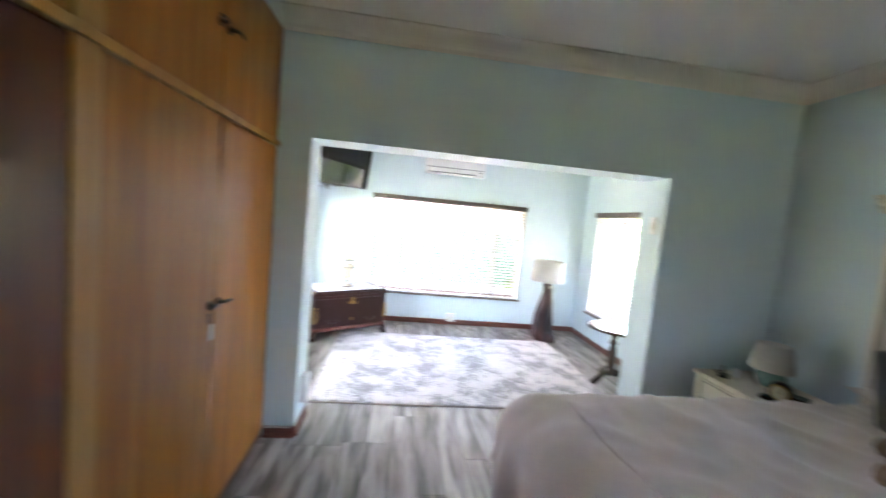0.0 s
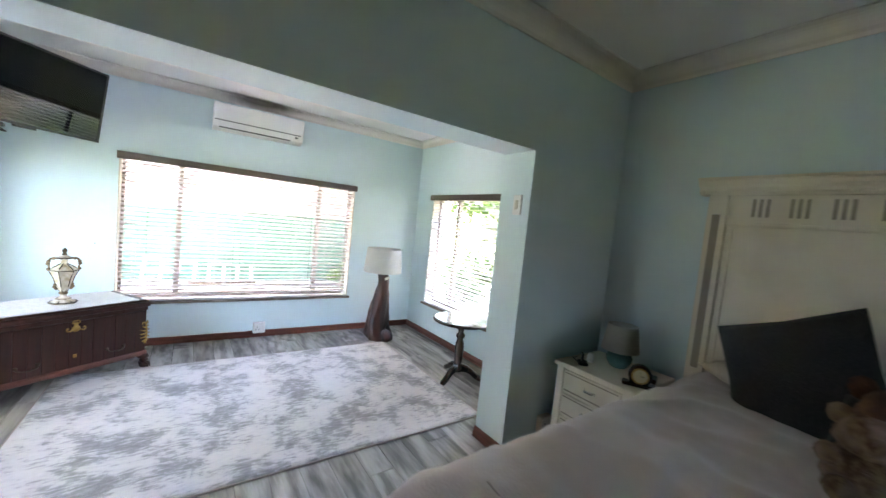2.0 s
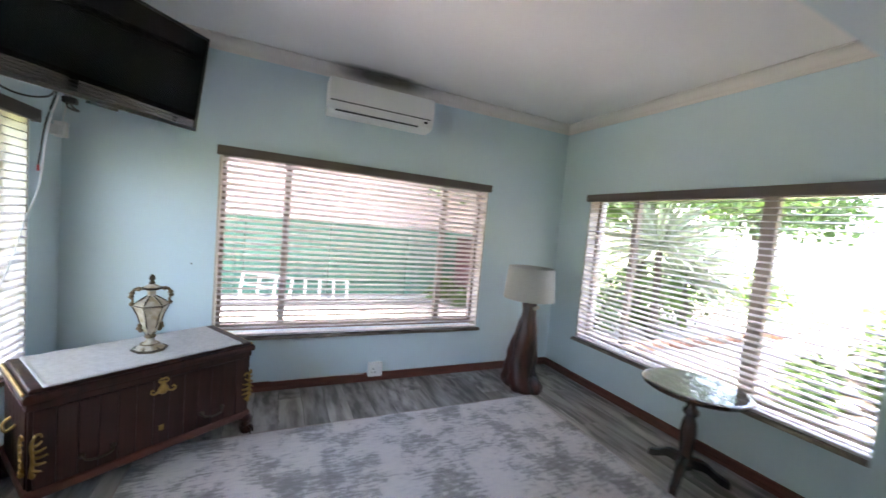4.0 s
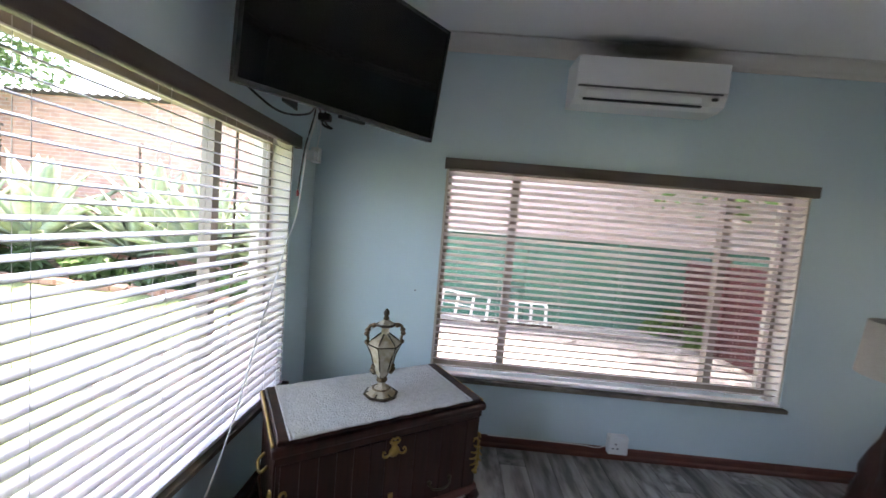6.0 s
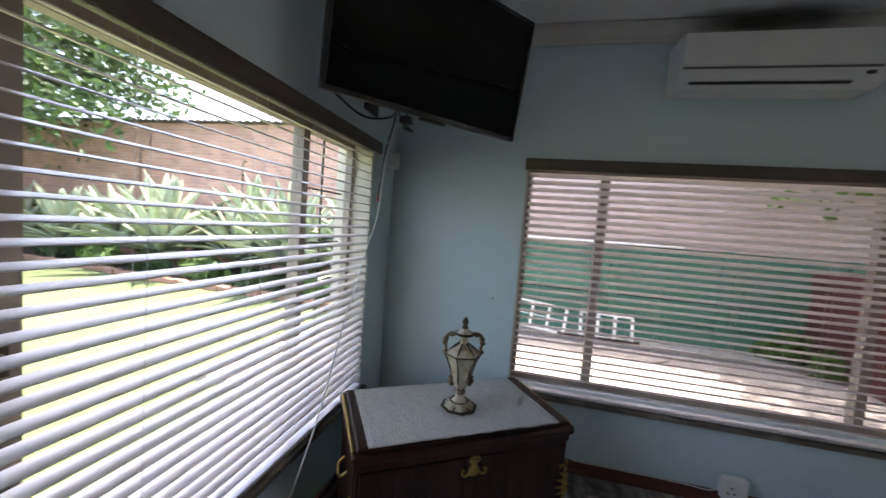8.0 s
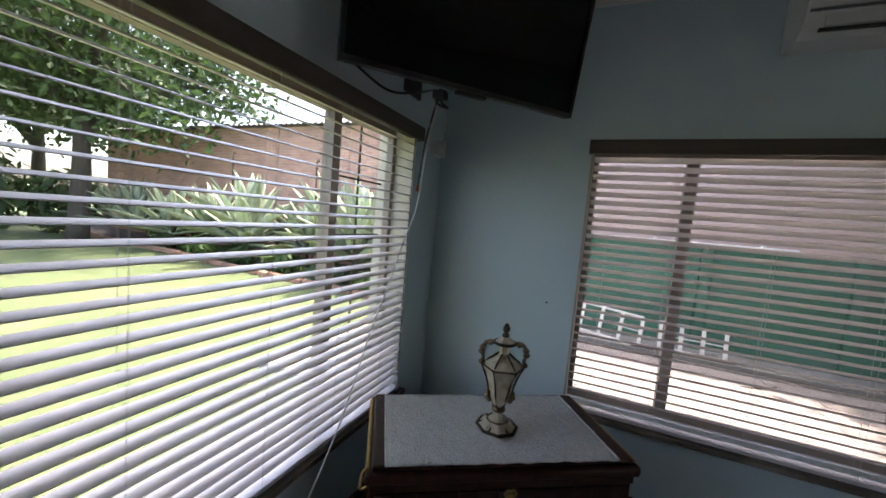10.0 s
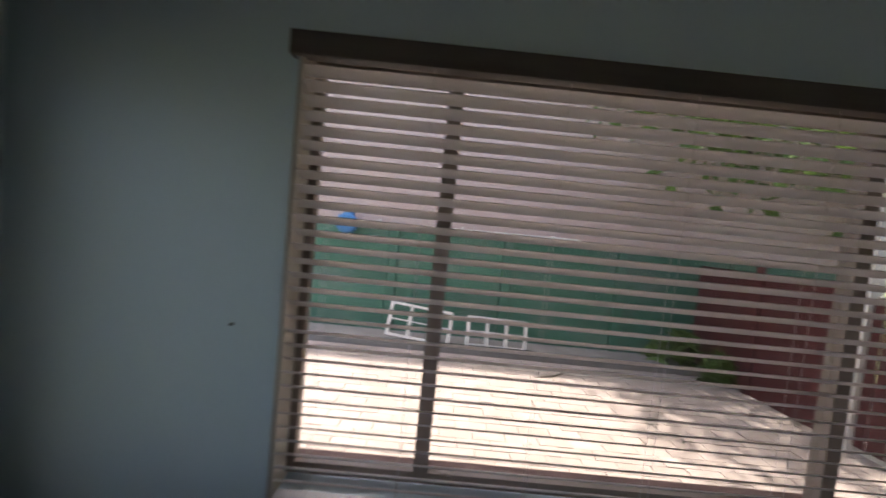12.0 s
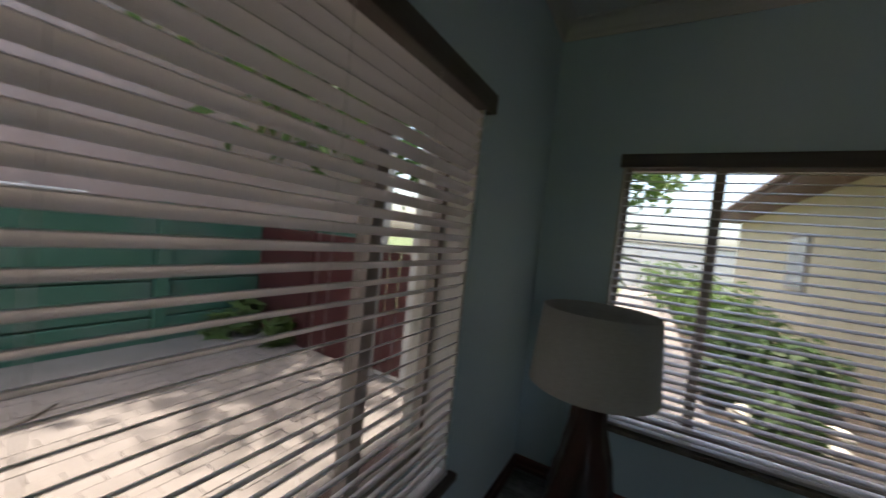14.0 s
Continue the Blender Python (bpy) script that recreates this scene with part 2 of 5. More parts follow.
# outdoors
LAWN = surface("mown_lawn", (0.115, 0.15, 0.055), (0.09, 0.12, 0.042), 0.9, scale=1.2, bump=1.0, fine=60, wear=(0.17, 0.19, 0.075), wear_scale=0.7, bump_dist=0.03)
SOIL = surface("dark_bed_soil", (0.06, 0.042, 0.03), (0.035, 0.025, 0.018), 0.95, scale=9, bump=1, fine=25, bump_dist=0.02)
PAVER = surface("pinkish_paver", (0.275, 0.237, 0.217), (0.235, 0.20, 0.182), 0.88, scale=5, bump=0.4, fine=40, vary=0.07, wear=(0.21, 0.178, 0.158), wear_scale=2)
GRIT = surface("paving_joint_sand", (0.235, 0.205, 0.185), None, 0.95, bump=0.5)
GREENWALL = surface("weathered_green_paint", (0.048, 0.15, 0.098), (0.038, 0.12, 0.078), 0.6, scale=2.5, bump=0.3, fine=14, wear=(0.09, 0.15, 0.115), wear_scale=1.6, vary=0.12)
PINKWALL = surface("pale_pink_plaster", (0.50, 0.38, 0.34), (0.44, 0.33, 0.29), 0.85, scale=2, bump=0.4, fine=20)
REDGATE = surface("dark_red_paint", (0.10, 0.022, 0.022), (0.065, 0.016, 0.016), 0.5, scale=5, stretch=(1, 1, 3), bump=0.15)
WHITEPAINT = surface("white_gloss_paint", (0.72, 0.70, 0.66), (0.62, 0.60, 0.56), 0.45, scale=8, bump=0.1)
CONCRETE = surface("grey_concrete", (0.24, 0.22, 0.20), (0.18, 0.165, 0.15), 0.9, scale=5, bump=0.5, fine=30)
EDGING = surface("terracotta_edging_stone", (0.36, 0.19, 0.12), (0.26, 0.15, 0.10), 0.9, scale=6, bump=0.6, fine=25, vary=0.25)
AGAVE = surface("grey_green_succulent", (0.41, 0.46, 0.32), (0.28, 0.34, 0.20), 0.45, scale=3, stretch=(6, 6, 0.7), bump=0.1, vary=0.3, translucent=0.15)
LEAF = surface("garden_leaves", (0.06, 0.105, 0.028), (0.035, 0.068, 0.018), 0.6, scale=1.5, vary=0.1, bump=0.1, translucent=0.35)
LEAF_LIGHT = surface("bright_green_leaves", (0.12, 0.20, 0.04), (0.075, 0.14, 0.03), 0.6, scale=1.5, vary=0.15, bump=0.1, translucent=0.35)
BARK = surface("grey_brown_bark", (0.10, 0.08, 0.06), (0.05, 0.04, 0.03), 0.95, scale=5, stretch=(3, 3, 0.6), bump=1, fine=12, bump_dist=0.03)
ROOFMETAL = surface("corrugated_roof_sheet", (0.22, 0.21, 0.22), (0.16, 0.155, 0.165), 0.5, metal=0.4, scale=3, bump=0.1)
CREAMHOUSE = surface("cream_house_plaster", (0.50, 0.42, 0.29), (0.44, 0.37, 0.25), 0.85, scale=1.5, bump=0.4, fine=20)
FASCIA = surface("brown_fascia_board", (0.13, 0.065, 0.05), (0.10, 0.05, 0.04), 0.55, scale=4, bump=0.1)
BLUE = surface("blue_plastic", (0.03, 0.16, 0.36), None, 0.45)
BRICK = brick_material("orange_face_brick", (0.56, 0.31, 0.225), (0.40, 0.215, 0.165), (0.52, 0.45, 0.40))


def patched(m, name, centre, half, dark, blur=0.6):
    """A copy of a paint with one soft darker patch of its own shape round centre."""
    c = m.copy()
    c.name = name
    n, l = c.node_tree.nodes, c.node_tree.links
    p = n["Principled BSDF"]
    src = p.inputs["Base Color"].links[0].from_socket
    co = n.new("ShaderNodeTexCoord")
    sub = n.new("ShaderNodeVectorMath"); sub.operation = "SUBTRACT"; sub.inputs[1].default_value = centre
    div = n.new("ShaderNodeVectorMath"); div.operation = "DIVIDE"; div.inputs[1].default_value = half
    ln = n.new("ShaderNodeVectorMath"); ln.operation = "LENGTH"
    nz = n.new("ShaderNodeTexNoise"); nz.inputs["Scale"].default_value = 7; nz.inputs["Detail"].default_value = 6
    ad = n.new("ShaderNodeMath"); ad.operation = "MULTIPLY_ADD"; ad.inputs[1].default_value = 0.5
    mr = n.new("ShaderNodeMapRange"); mr.inputs[1].default_value, mr.inputs[2].default_value = 1.25, 1.25 - blur
    mr.inputs[3].default_value, mr.inputs[4].default_value = 0.0, 0.85
    mx = n.new("ShaderNodeMix"); mx.data_type = "RGBA"; mx.inputs[7].default_value = (*dark, 1)
    l.new(co.outputs["Object"], sub.inputs[0]); l.new(sub.outputs[0], div.inputs[0]); l.new(div.outputs[0], ln.inputs[0])
    l.new(co.outputs["Object"], nz.inputs["Vector"]); l.new(nz.outputs["Fac"], ad.inputs[0]); l.new(ln.outputs["Value"], ad.inputs[2])
    l.new(ad.outputs[0], mr.inputs[0]); l.new(mr.outputs[0], mx.inputs[0]); l.new(src, mx.inputs[6]); l.new(mx.outputs[2], p.inputs["Base Color"])
    return c


# darker patch on ceiling and cornice above the air conditioner
PATCH_DARK = (0.10, 0.092, 0.08)
CEIL_PATCHED = patched(CEIL, "white_ceiling_paint_with_dust_stain", (0.50, 5.84, 2.61), (0.44, 0.11, 0.5), PATCH_DARK)
COVE_PATCHED = patched(COVE, "cream_cornice_with_dust_stain", (2.08, 0.05, 0.0), (0.48, 0.12, 0.10), PATCH_DARK)


# ---- mesh helpers ----
def finish(name, bm, mat, smooth=False):
    me = bpy.data.meshes.new(name)
    bmesh.ops.recalc_face_normals(bm, faces=bm.faces)
    bm.to_mesh(me)
    bm.free()
    me.materials.append(mat)
    if smooth:
        me.polygons.foreach_set("use_smooth", [True] * len(me.polygons))
    return me


def part(name, bm, mat, parent, label="", smooth=False, m=None):
    ob = new(name, finish(name, bm, mat, smooth))
    ob.parent = parent
    if m is not None:
        ob.matrix_basis = m
    if label:
        tagged(ob, label)
    return ob


def share(name, me, parent, m, label=""):
    ob = new(name, me)
    ob.parent = parent
    ob.matrix_basis = m
    if label:
        tagged(ob, label)
    return ob


def thing(name, m, label, category, group="", kind=""):
    ob = new(name)
    ob.empty_display_size = 0.1
    ob.matrix_basis = m
    return tagged(ob, label, category, group, kind)


def single(name, bm, mat, label, category, kind="", smooth=False, m=None, group=""):
    ob = new(name, finish(name, bm, mat, smooth))
    if m is not None:
        ob.matrix_basis = m
    return tagged(ob, label, category, group, kind)


def box(bm, x0, x1, y0, y1, z0, z1, bevel=0.0, seg=2, m=None):
    vs = [bm.verts.new((x, y, z)) for x in (x0, x1) for y in (y0, y1) for z in (z0, z1)]
    fs = [bm.faces.new([vs[i] for i in f]) for f in ((0, 1, 3, 2), (4, 6, 7, 5), (0, 4, 5, 1), (2, 3, 7, 6), (0, 2, 6, 4), (1, 5, 7, 3))]
    if bevel:
        es = list({e for f in fs for e in f.edges})
        out = bmesh.ops.bevel(bm, geom=es, offset=bevel, segments=seg, affect="EDGES", profile=0.5)
        vs = list({v for f in out["faces"] for v in f.verts} | {v for v in vs if v.is_valid})
    if m is not None:
        for v in vs:
            if v.is_valid:
                v.co = m @ v.co
    return bm


def boxes(*rows, bevel=0.0):
    bm = bmesh.new()
    for r in rows:
        box(bm, *r, bevel=bevel)
    return bm


def lathe(profile, seg=24, power=2.0, bm=None, m=None, close=True):
    """Profile rows of (radius, z) turned about z; power above 2 squares the plan."""
    bm = bm or bmesh.new()
    rings = []
    for r, z in profile:
        ring = []
        for i in range(seg):
            a = math.tau * i / seg
            c, s = math.cos(a), math.sin(a)
            k = (abs(c) ** power + abs(s) ** power) ** (-1 / power)
            co = Vector((r * k * c, r * k * s, z))
            ring.append(bm.verts.new(m @ co if m is not None else co))
        rings.append(ring)
    for a, b in zip(rings, rings[1:]):
        for i in range(seg):
            bm.faces.new((a[i], a[(i + 1) % seg], b[(i + 1) % seg], b[i]))
    if close:
        bm.faces.new(rings[0][::-1])
        bm.faces.new(rings[-1])
    return bm


def tube(points, radius, seg=8, bm=None, taper=None):
    bm = bm or bmesh.new()
    pts = [Vector(p) for p in points]
    rings = []
    for i, p in enumerate(pts):
        d = (pts[min(i + 1, len(pts) - 1)] - pts[max(i - 1, 0)]).normalized()
        u = d.orthogonal().normalized() if abs(d.z) > 0.95 else d.cross(Vector((0, 0, 1))).normalized()
        w = d.cross(u)
        r = radius if taper is None else radius + (taper - radius) * i / (len(pts) - 1)
        rings.append([bm.verts.new(p + r * (math.cos(math.tau * k / seg) * u + math.sin(math.tau * k / seg) * w)) for k in range(seg)])
    for a, b in zip(rings, rings[1:]):
        for k in range(seg):
            bm.faces.new((a[k], a[(k + 1) % seg], b[(k + 1) % seg], b[k]))
    bm.faces.new(rings[0][::-1])
    bm.faces.new(rings[-1])
    return bm


def arc(points, n=8):
    """Smooth curve through points (Catmull-Rom)."""
    p = [Vector(q) for q in points]
    p = [2 * p[0] - p[1]] + p + [2 * p[-1] - p[-2]]
    out = []
    for i in range(1, len(p) - 2):
        for k in range(n):
            t = k / n
            out.append(0.5 * ((2 * p[i]) + (p[i + 1] - p[i - 1]) * t + (2 * p[i - 1] - 5 * p[i] + 4 * p[i + 1] - p[i + 2]) * t * t + (3 * p[i] - p[i - 1] - 3 * p[i + 1] + p[i + 2]) * t ** 3))
    return out + [p[-2]]


def prism(profile, x0, x1, m=None, bm=None):
    """Extrudes a closed (y, z) outline along x."""
    bm = bm or bmesh.new()
    a = [bm.verts.new((x0, y, z)) for y, z in profile]
    b = [bm.verts.new((x1, y, z)) for y, z in profile]
    if m is not None:
        for v in a + b:
            v.co = m @ v.co
    k = len(profile)
    for i in range(k):
        bm.faces.new((a[i], a[(i + 1) % k], b[(i + 1) % k], b[i]))
    bm.faces.new(a[::-1])
    bm.faces.new(b)
    return bm


def cushion(w, h, d, n=14, seed=0, sag=0.0, power=0.45):
    """A filled cushion lying in its own x and z with pinched corners and soft wrinkles."""
    bm = bmesh.new()
    grids = []
    for side in (-1, 1):
        g = []
        for i in range(n + 1):
            row = []
            for j in range(n + 1):
                u, v = 2 * i / n - 1, 2 * j / n - 1
                e = max(0.0, (1 - u * u) * (1 - v * v)) ** power
                pinch = 1 - 0.06 * (1 - abs(u * v)) * max(abs(u), abs(v)) ** 4
                y = side * d / 2 * e + 0.012 * noise.noise(Vector((u * 2.2 + seed, v * 2.2, side * 3 + seed)))* e
                row.append(bm.verts.new((u * w / 2 * pinch, y, v * h / 2 * pinch - sag * e)))
            g.append(row)
        for i in range(n):
            for j in range(n):
                bm.faces.new((g[i][j], g[i + 1][j], g[i + 1][j + 1], g[i][j + 1]))
        grids.append(g)
    bmesh.ops.remove_doubles(bm, verts=bm.verts, dist=0.0015)
    return bm


# ---- plan ----
XL, XR, YF = -1.47, 2.60, 5.91          # alcove
YO, YI = 2.99, 3.26                     # wall with the wide opening
BX0, BX1, BY0 = -1.62, 2.69, -2.3       # bedroom
HC, HB = 2.61, 2.755                    # ceilings
OX0, OX1, OH = -0.80, 1.70, 2.01        # opening
WF = (-0.62, 1.66, 0.45, 1.86)          # far window: along, height
WL = (3.42, 5.59, 0.45, 1.86)
WR = (3.42, 5.51, 0.43, 1.86)

single("wall_north", boxes((XL - .22, WF[0], YF, YF + .22, -.1, HC + .12), (WF[1], XR + .22, YF, YF + .22, -.1, HC + .12),
       (WF[0], WF[1], YF, YF + .22, -.1, WF[2]), (WF[0], WF[1], YF, YF + .22, WF[3], HC + .12)), WALL, "pale blue painted plaster wall with a wide window", "wall", "structure")
single("wall_west", boxes((XL - .22, XL, YI, WL[0], -.1, HC + .12), (XL - .22, XL, WL[1], YF, -.1, HC + .12),
       (XL - .22, XL, WL[0], WL[1], -.1, WL[2]), (XL - .22, XL, WL[0], WL[1], WL[3], HC + .12)), WALL, "pale blue painted plaster wall with a garden window", "wall", "structure")
single("wall_east", boxes((XR, XR + .22, YI, WR[0], -.1, HC + .12), (XR, XR + .22, WR[1], YF, -.1, HC + .12),
       (XR, XR + .22, WR[0], WR[1], -.1, WR[2]), (XR, XR + .22, WR[0], WR[1], WR[3], HC + .12)), WALL, "pale blue painted plaster wall with a side window", "wall", "structure")
single("wall_opening", boxes((BX0 - .2, OX0, YO, YI, -.1, HB + .12), (OX1, BX1 + .22, YO, YI, -.1, HB + .12), (OX0, OX1, YO, YI, OH, HB + .12)),
       WALL, "pale blue wall with a wide square opening", "wall", "structure")
single("wall_bedroom_east", boxes((BX1, BX1 + .22, BY0, YO, -.1, HB + .12)), WALL, "pale blue bedroom wall behind the bed", "wall", "structure")
WS = (0.0, 0.64, 1.20, 2.0)            # unseen window added to light the bedroom, in the wall behind the walk's start
single("wall_bedroom_south", boxes((BX0 - .2, WS[0], BY0 - .2, BY0, -.1, HB + .12), (WS[1], BX1 + .22, BY0 - .2, BY0, -.1, HB + .12),
       (WS[0], WS[1], BY0 - .2, BY0, -.1, WS[2]), (WS[0], WS[1], BY0 - .2, BY0, WS[3], HB + .12)), WALL, "plain pale blue bedroom wall with a small added window opening", "wall", "structure")
single("wall_bedroom_west", boxes((BX0 - .2, BX0, BY0, YO, -.1, HB + .12)), WALL, "plain wall behind the fitted cupboards", "wall", "structure")
single("ceiling_alcove", boxes((XL, XR, YI, YF, HC, HC + .1)), CEIL_PATCHED, "off-white painted ceiling with a fine texture", "ceiling", "structure")
single("ceiling_bedroom", boxes((BX0, BX1, BY0, YO, HB, HB + .1)), CEIL, "off-white painted bedroom ceiling", "ceiling", "structure")
# unseen roof, eaves added to keep sun and sky off the yard blind
bm = bmesh.new()
box(bm, XL - .30, XR + .30, YI, YF + 1.45, HC + .145, HC + .185)
single("roof_alcove", bm, ROOFMETAL, "unseen grey sheet roof, its deep eaves added to shade the yard blind", "roof", "structure")
# soffit and fascia of the same added eaves, also unseen
single("trim_soffit", boxes((XL - .30, XR + .30, YF + .22, YF + 1.42, HC + .125, HC + .143), (XL - .30, XR + .30, YF + 1.42, YF + 1.448, HC + .04, HC + .20)), FASCIA, "unseen brown soffit and fascia under the added shading eaves", "soffit", "structure")
floor = single("floor", boxes((BX0, BX1, BY0, YF, -.1, -.004)), GROOVE, "grey washed wood-look laminate plank floor", "floor", "structure")


def cove_profile(s):
    return [(0, 0), (0, -s), (0.008, -s), (0.014, -s + .012)] + [(s - .012 - (s - .03) * math.cos(a), -0.012 - (s - .03) * (1 - math.sin(a)) ) for a in [k * math.pi / 2 / 6 for k in range(7)]] + [(s, -.01), (s, 0)]


def run(name, profile, x0, y0, x1, y1, z, mat, label, category):
    """A moulding from one plan point to another; the profile's y points to the left of the way."""
    d = Vector((x1 - x0, y1 - y0, 0))
    m = Matrix.Translation((x0, y0, z)) @ Matrix.Rotation(math.atan2(d.y, d.x), 4, "Z")
    return single(name, prism(profile, 0, d.length), mat, label, category, "structure", m=m)


cv, cb = cove_profile(.085), cove_profile(.11)
for a in ((XR, YF, XL, YF), (XL, YF, XL, YI), (XR, YI, XR, YF), (XL, YI, XR, YI)):
    run("trim_cornice", cv, *a, HC, COVE_PATCHED if a[1] == a[3] == YF else COVE, "cream coved plaster cornice", "cornice")
for a in ((BX1, YO, BX0, YO), (BX1, BY0, BX1, YO), (BX0, BY0, BX1, BY0)):
    run("trim_cornice", cb, *a, HB, COVE, "cream coved plaster bedroom cornice", "cornice")
sk = [(0, 0), (.024, 0), (.024, .02), (.015, .03), (.014, .062), (.008, .072), (0, .072)]
for a in ((XR, YF, XL, YF), (XL, YF, XL, YI), (XR, YI, XR, YF), (XL, YI, OX0, YI), (OX1, YI, XR, YI), (OX0, YI, OX0, YO), (OX1, YO, OX1, YI),
          (BX1, YO, OX1, YO), (OX0, YO, -1.0, YO), (BX1, BY0, BX1, YO)):
    run("baseboard", sk, *a, 0, SKIRT, "red-brown wooden skirting board", "skirting")


# ---- windows and blinds ----
def window(name, m, length, z0, z1, mullions, label, depth=.22):
    """Own x along the wall from 0 to length, y out of the room from the wall face, z up."""
    w = thing(name, m, label, "window", kind="structure")
    f0, f1 = .115, .155
    part("reveal_lining", boxes((0, .012, .004, depth, z0, z1), (length - .012, length, .004, depth, z0, z1), (.012, length - .012, .004, depth, z1 - .012, z1)), REVEAL, w, "cream painted reveal")
    fr = part("window_frame", boxes((.012, .038, f0, f1, z0 + .02, z1 - .012), (length - .038, length - .012, f0, f1, z0 + .02, z1 - .012),
              (.038, length - .038, f0, f1, z0 + .02, z0 + .06), (.038, length - .038, f0, f1, z1 - .052, z1 - .012)), FRAMEPAINT, w)
    xs = [.038]
    for x, wid, lever in sorted(mullions):
        part("mullion", boxes((x - wid / 2, x + wid / 2, f0 - .01, f1 + .005, z0 + .06, z1 - .052)), FRAMEPAINT, w)
        if lever:
            h = tube(arc([(x, f0 - .012, z0 + .66), (x + .01 * lever, f0 - .05, z0 + .66), (x + .06 * lever, f0 - .055, z0 + .63), (x + .13 * lever, f0 - .05, z0 + .585)], 4), .008, 6)
            box(h, x - .012, x + .012, f0 - .03, f0 - .01, z0 + .62, z0 + .69)
            part("window_handle", h, IRON, w, "dark metal casement handle")
        xs += [x - wid / 2, x + wid / 2]
    xs.append(length - .038)
    for a, b in zip(xs[::2], xs[1::2]):
        g = part("pane", boxes((a, b, f0 + .018, f0 + .022, z0 + .06, z1 - .052)), GLASS, w, "clear glass pane")
    part("window_sill", boxes((-.025, length + .025, -.038, .115, z0 - .028, z0 - .002), bevel=.004), SILLWOOD, w, "worn brown inner sill board")
    part("outer_sill", boxes((0.0, length, .155, depth + .05, z0 - .03, z0 + .01), bevel=.004), OUTSILL, w, "dull red-brown outer sill")
    return w


def blind(m, length, z0, z1, tilt, cords, label, pitch=.0435, width=.0430):
    """Wooden venetian blind: own x along, y out of the room, z up."""
    b = thing("venetian_blind", m, label, "window blind", "venetian blinds")
    part("valance", boxes((-.012, length + .012, -.042, -.022, z1 - .062, z1 + .006), (-.012, -.002, -.022, .0, z1 - .062, z1 + .006), (length + .002, length + .012, -.022, .0, z1 - .062, z1 + .006), bevel=.003), VALANCE, b, "taupe wooden valance board")
    part("head_rail", boxes((.015, length - .015, -.02, .03, z1 - .05, z1 - .013)), VALANCE, b)
    sl = bmesh.new()
    k = 7
    rows = []
    for x in (.018, length - .018):
        for side in (1, -1):
            rows.append([sl.verts.new((x, width * (i / (k - 1) - .5), .0013 * side + .0028 * (1 - (2 * i / (k - 1) - 1) ** 2))) for i in range(k)])
    t0, b0, t1, b1 = rows
    for i in range(k - 1):
        sl.faces.new((t0[i], t1[i], t1[i + 1], t0[i + 1]))
        sl.faces.new((b0[i], b0[i + 1], b1[i + 1], b1[i]))
        sl.faces.new((t0[i], t0[i + 1], b0[i + 1], b0[i]))
        sl.faces.new((t1[i], b1[i], b1[i + 1], t1[i + 1]))
    sl.faces.new((t0[0], b0[0], b1[0], t1[0])); sl.faces.new((t0[-1], t1[-1], b1[-1], b0[-1]))
    me = finish("slat", sl, BLIND_W)
    z, i, zs = z1 - .085, 0, []
    rnd = random.Random(len(cords) * 7 + int(length * 100))
    low = z0 + .03
    while z > low:
        extra = rnd.uniform(-1.5, 1.5)
        share("slat", me, b, Matrix.Translation((0, .012, z)) @ Matrix.Rotation(radians(tilt + extra), 4, "X") @ Matrix.Rotation(radians(rnd.uniform(-.04, .04)), 4, "Y"))
        zs.append(z)
        z -= pitch
    part("bottom_rail", boxes((.018, length - .018, -.015, .037, z0 + .004, z0 + .02), bevel=.003), BLIND_W, b)
    ca, sa = math.cos(radians(tilt)) * width / 2, math.sin(radians(tilt)) * width / 2
    for x in cords:
        bm = bmesh.new()
        for s in (-1, 1):
            tube([(x, .012 + s * (ca + .001), z0 + .02), (x, .012 + s * (ca + .001), z1 - .05)], .0008, 4, bm)
        part("ladder_cord", bm, CORD, b)
    return b


# the outward tilt of the slats: negative drops the outer edge
MF = Matrix.Translation((WF[0], YF, 0))
window("window_1", MF, WF[1] - WF[0], WF[2], WF[3], [(.47, .05, 0), (1.87, .05, 0)], "wide taupe steel-framed window onto a paved yard")
blind(MF, WF[1] - WF[0], WF[2], WF[3], -30, (.12, .40, .80, 1.18, 1.60, 1.95, 2.17), "cream wooden venetian blind, slats tilted, in front of the yard window")
ML = Matrix.Translation((XL, WL[0], 0)) @ Matrix.Rotation(math.pi / 2, 4, "Z")
LL = WL[1] - WL[0]
window("window_2", ML, LL, WL[2], WL[3], [(.70, .085, -1), (1.68, .045, 0), (.30, .02, 0)], "wide taupe steel-framed window onto the lawn")
bars = thing("window_bars", ML, "thin dark steel bars outside the small garden pane", "window bars")
part("upright", tube([(1.93, .175, WL[2] + .02), (1.93, .175, WL[3] - .02)], .006, 6), IRON, bars)
for z in (.75, 1.02, 1.29, 1.56):
    part("crossbar", tube([(1.72, .175, z), (2.13, .175, z)], .005, 6), IRON, bars)
blind(ML, LL, WL[2], WL[3], 13, (.12, .45, .90, 1.28, 1.62, 1.95, 2.08), "cream wooden venetian blind, slats nearly level, over the garden window")
MR = Matrix.Translation((XR, WR[1], 0)) @ Matrix.Rotation(-math.pi / 2, 4, "Z")
LR = WR[1] - WR[0]
window("window_3", MR, LR, WR[2], WR[3], [(.44, .045, 0), (1.42, .085, 0)], "wide taupe steel-framed window onto shrubs and a path")
# unseen, added for more daylight in the bedroom
window("window_4_added", pose(WS[1], BY0, 0, 0, 0, 180), WS[1] - WS[0], WS[2], WS[3], [(.32, .045, 0)], "small taupe steel-framed window, unseen, added to light the bedroom", depth=.2)
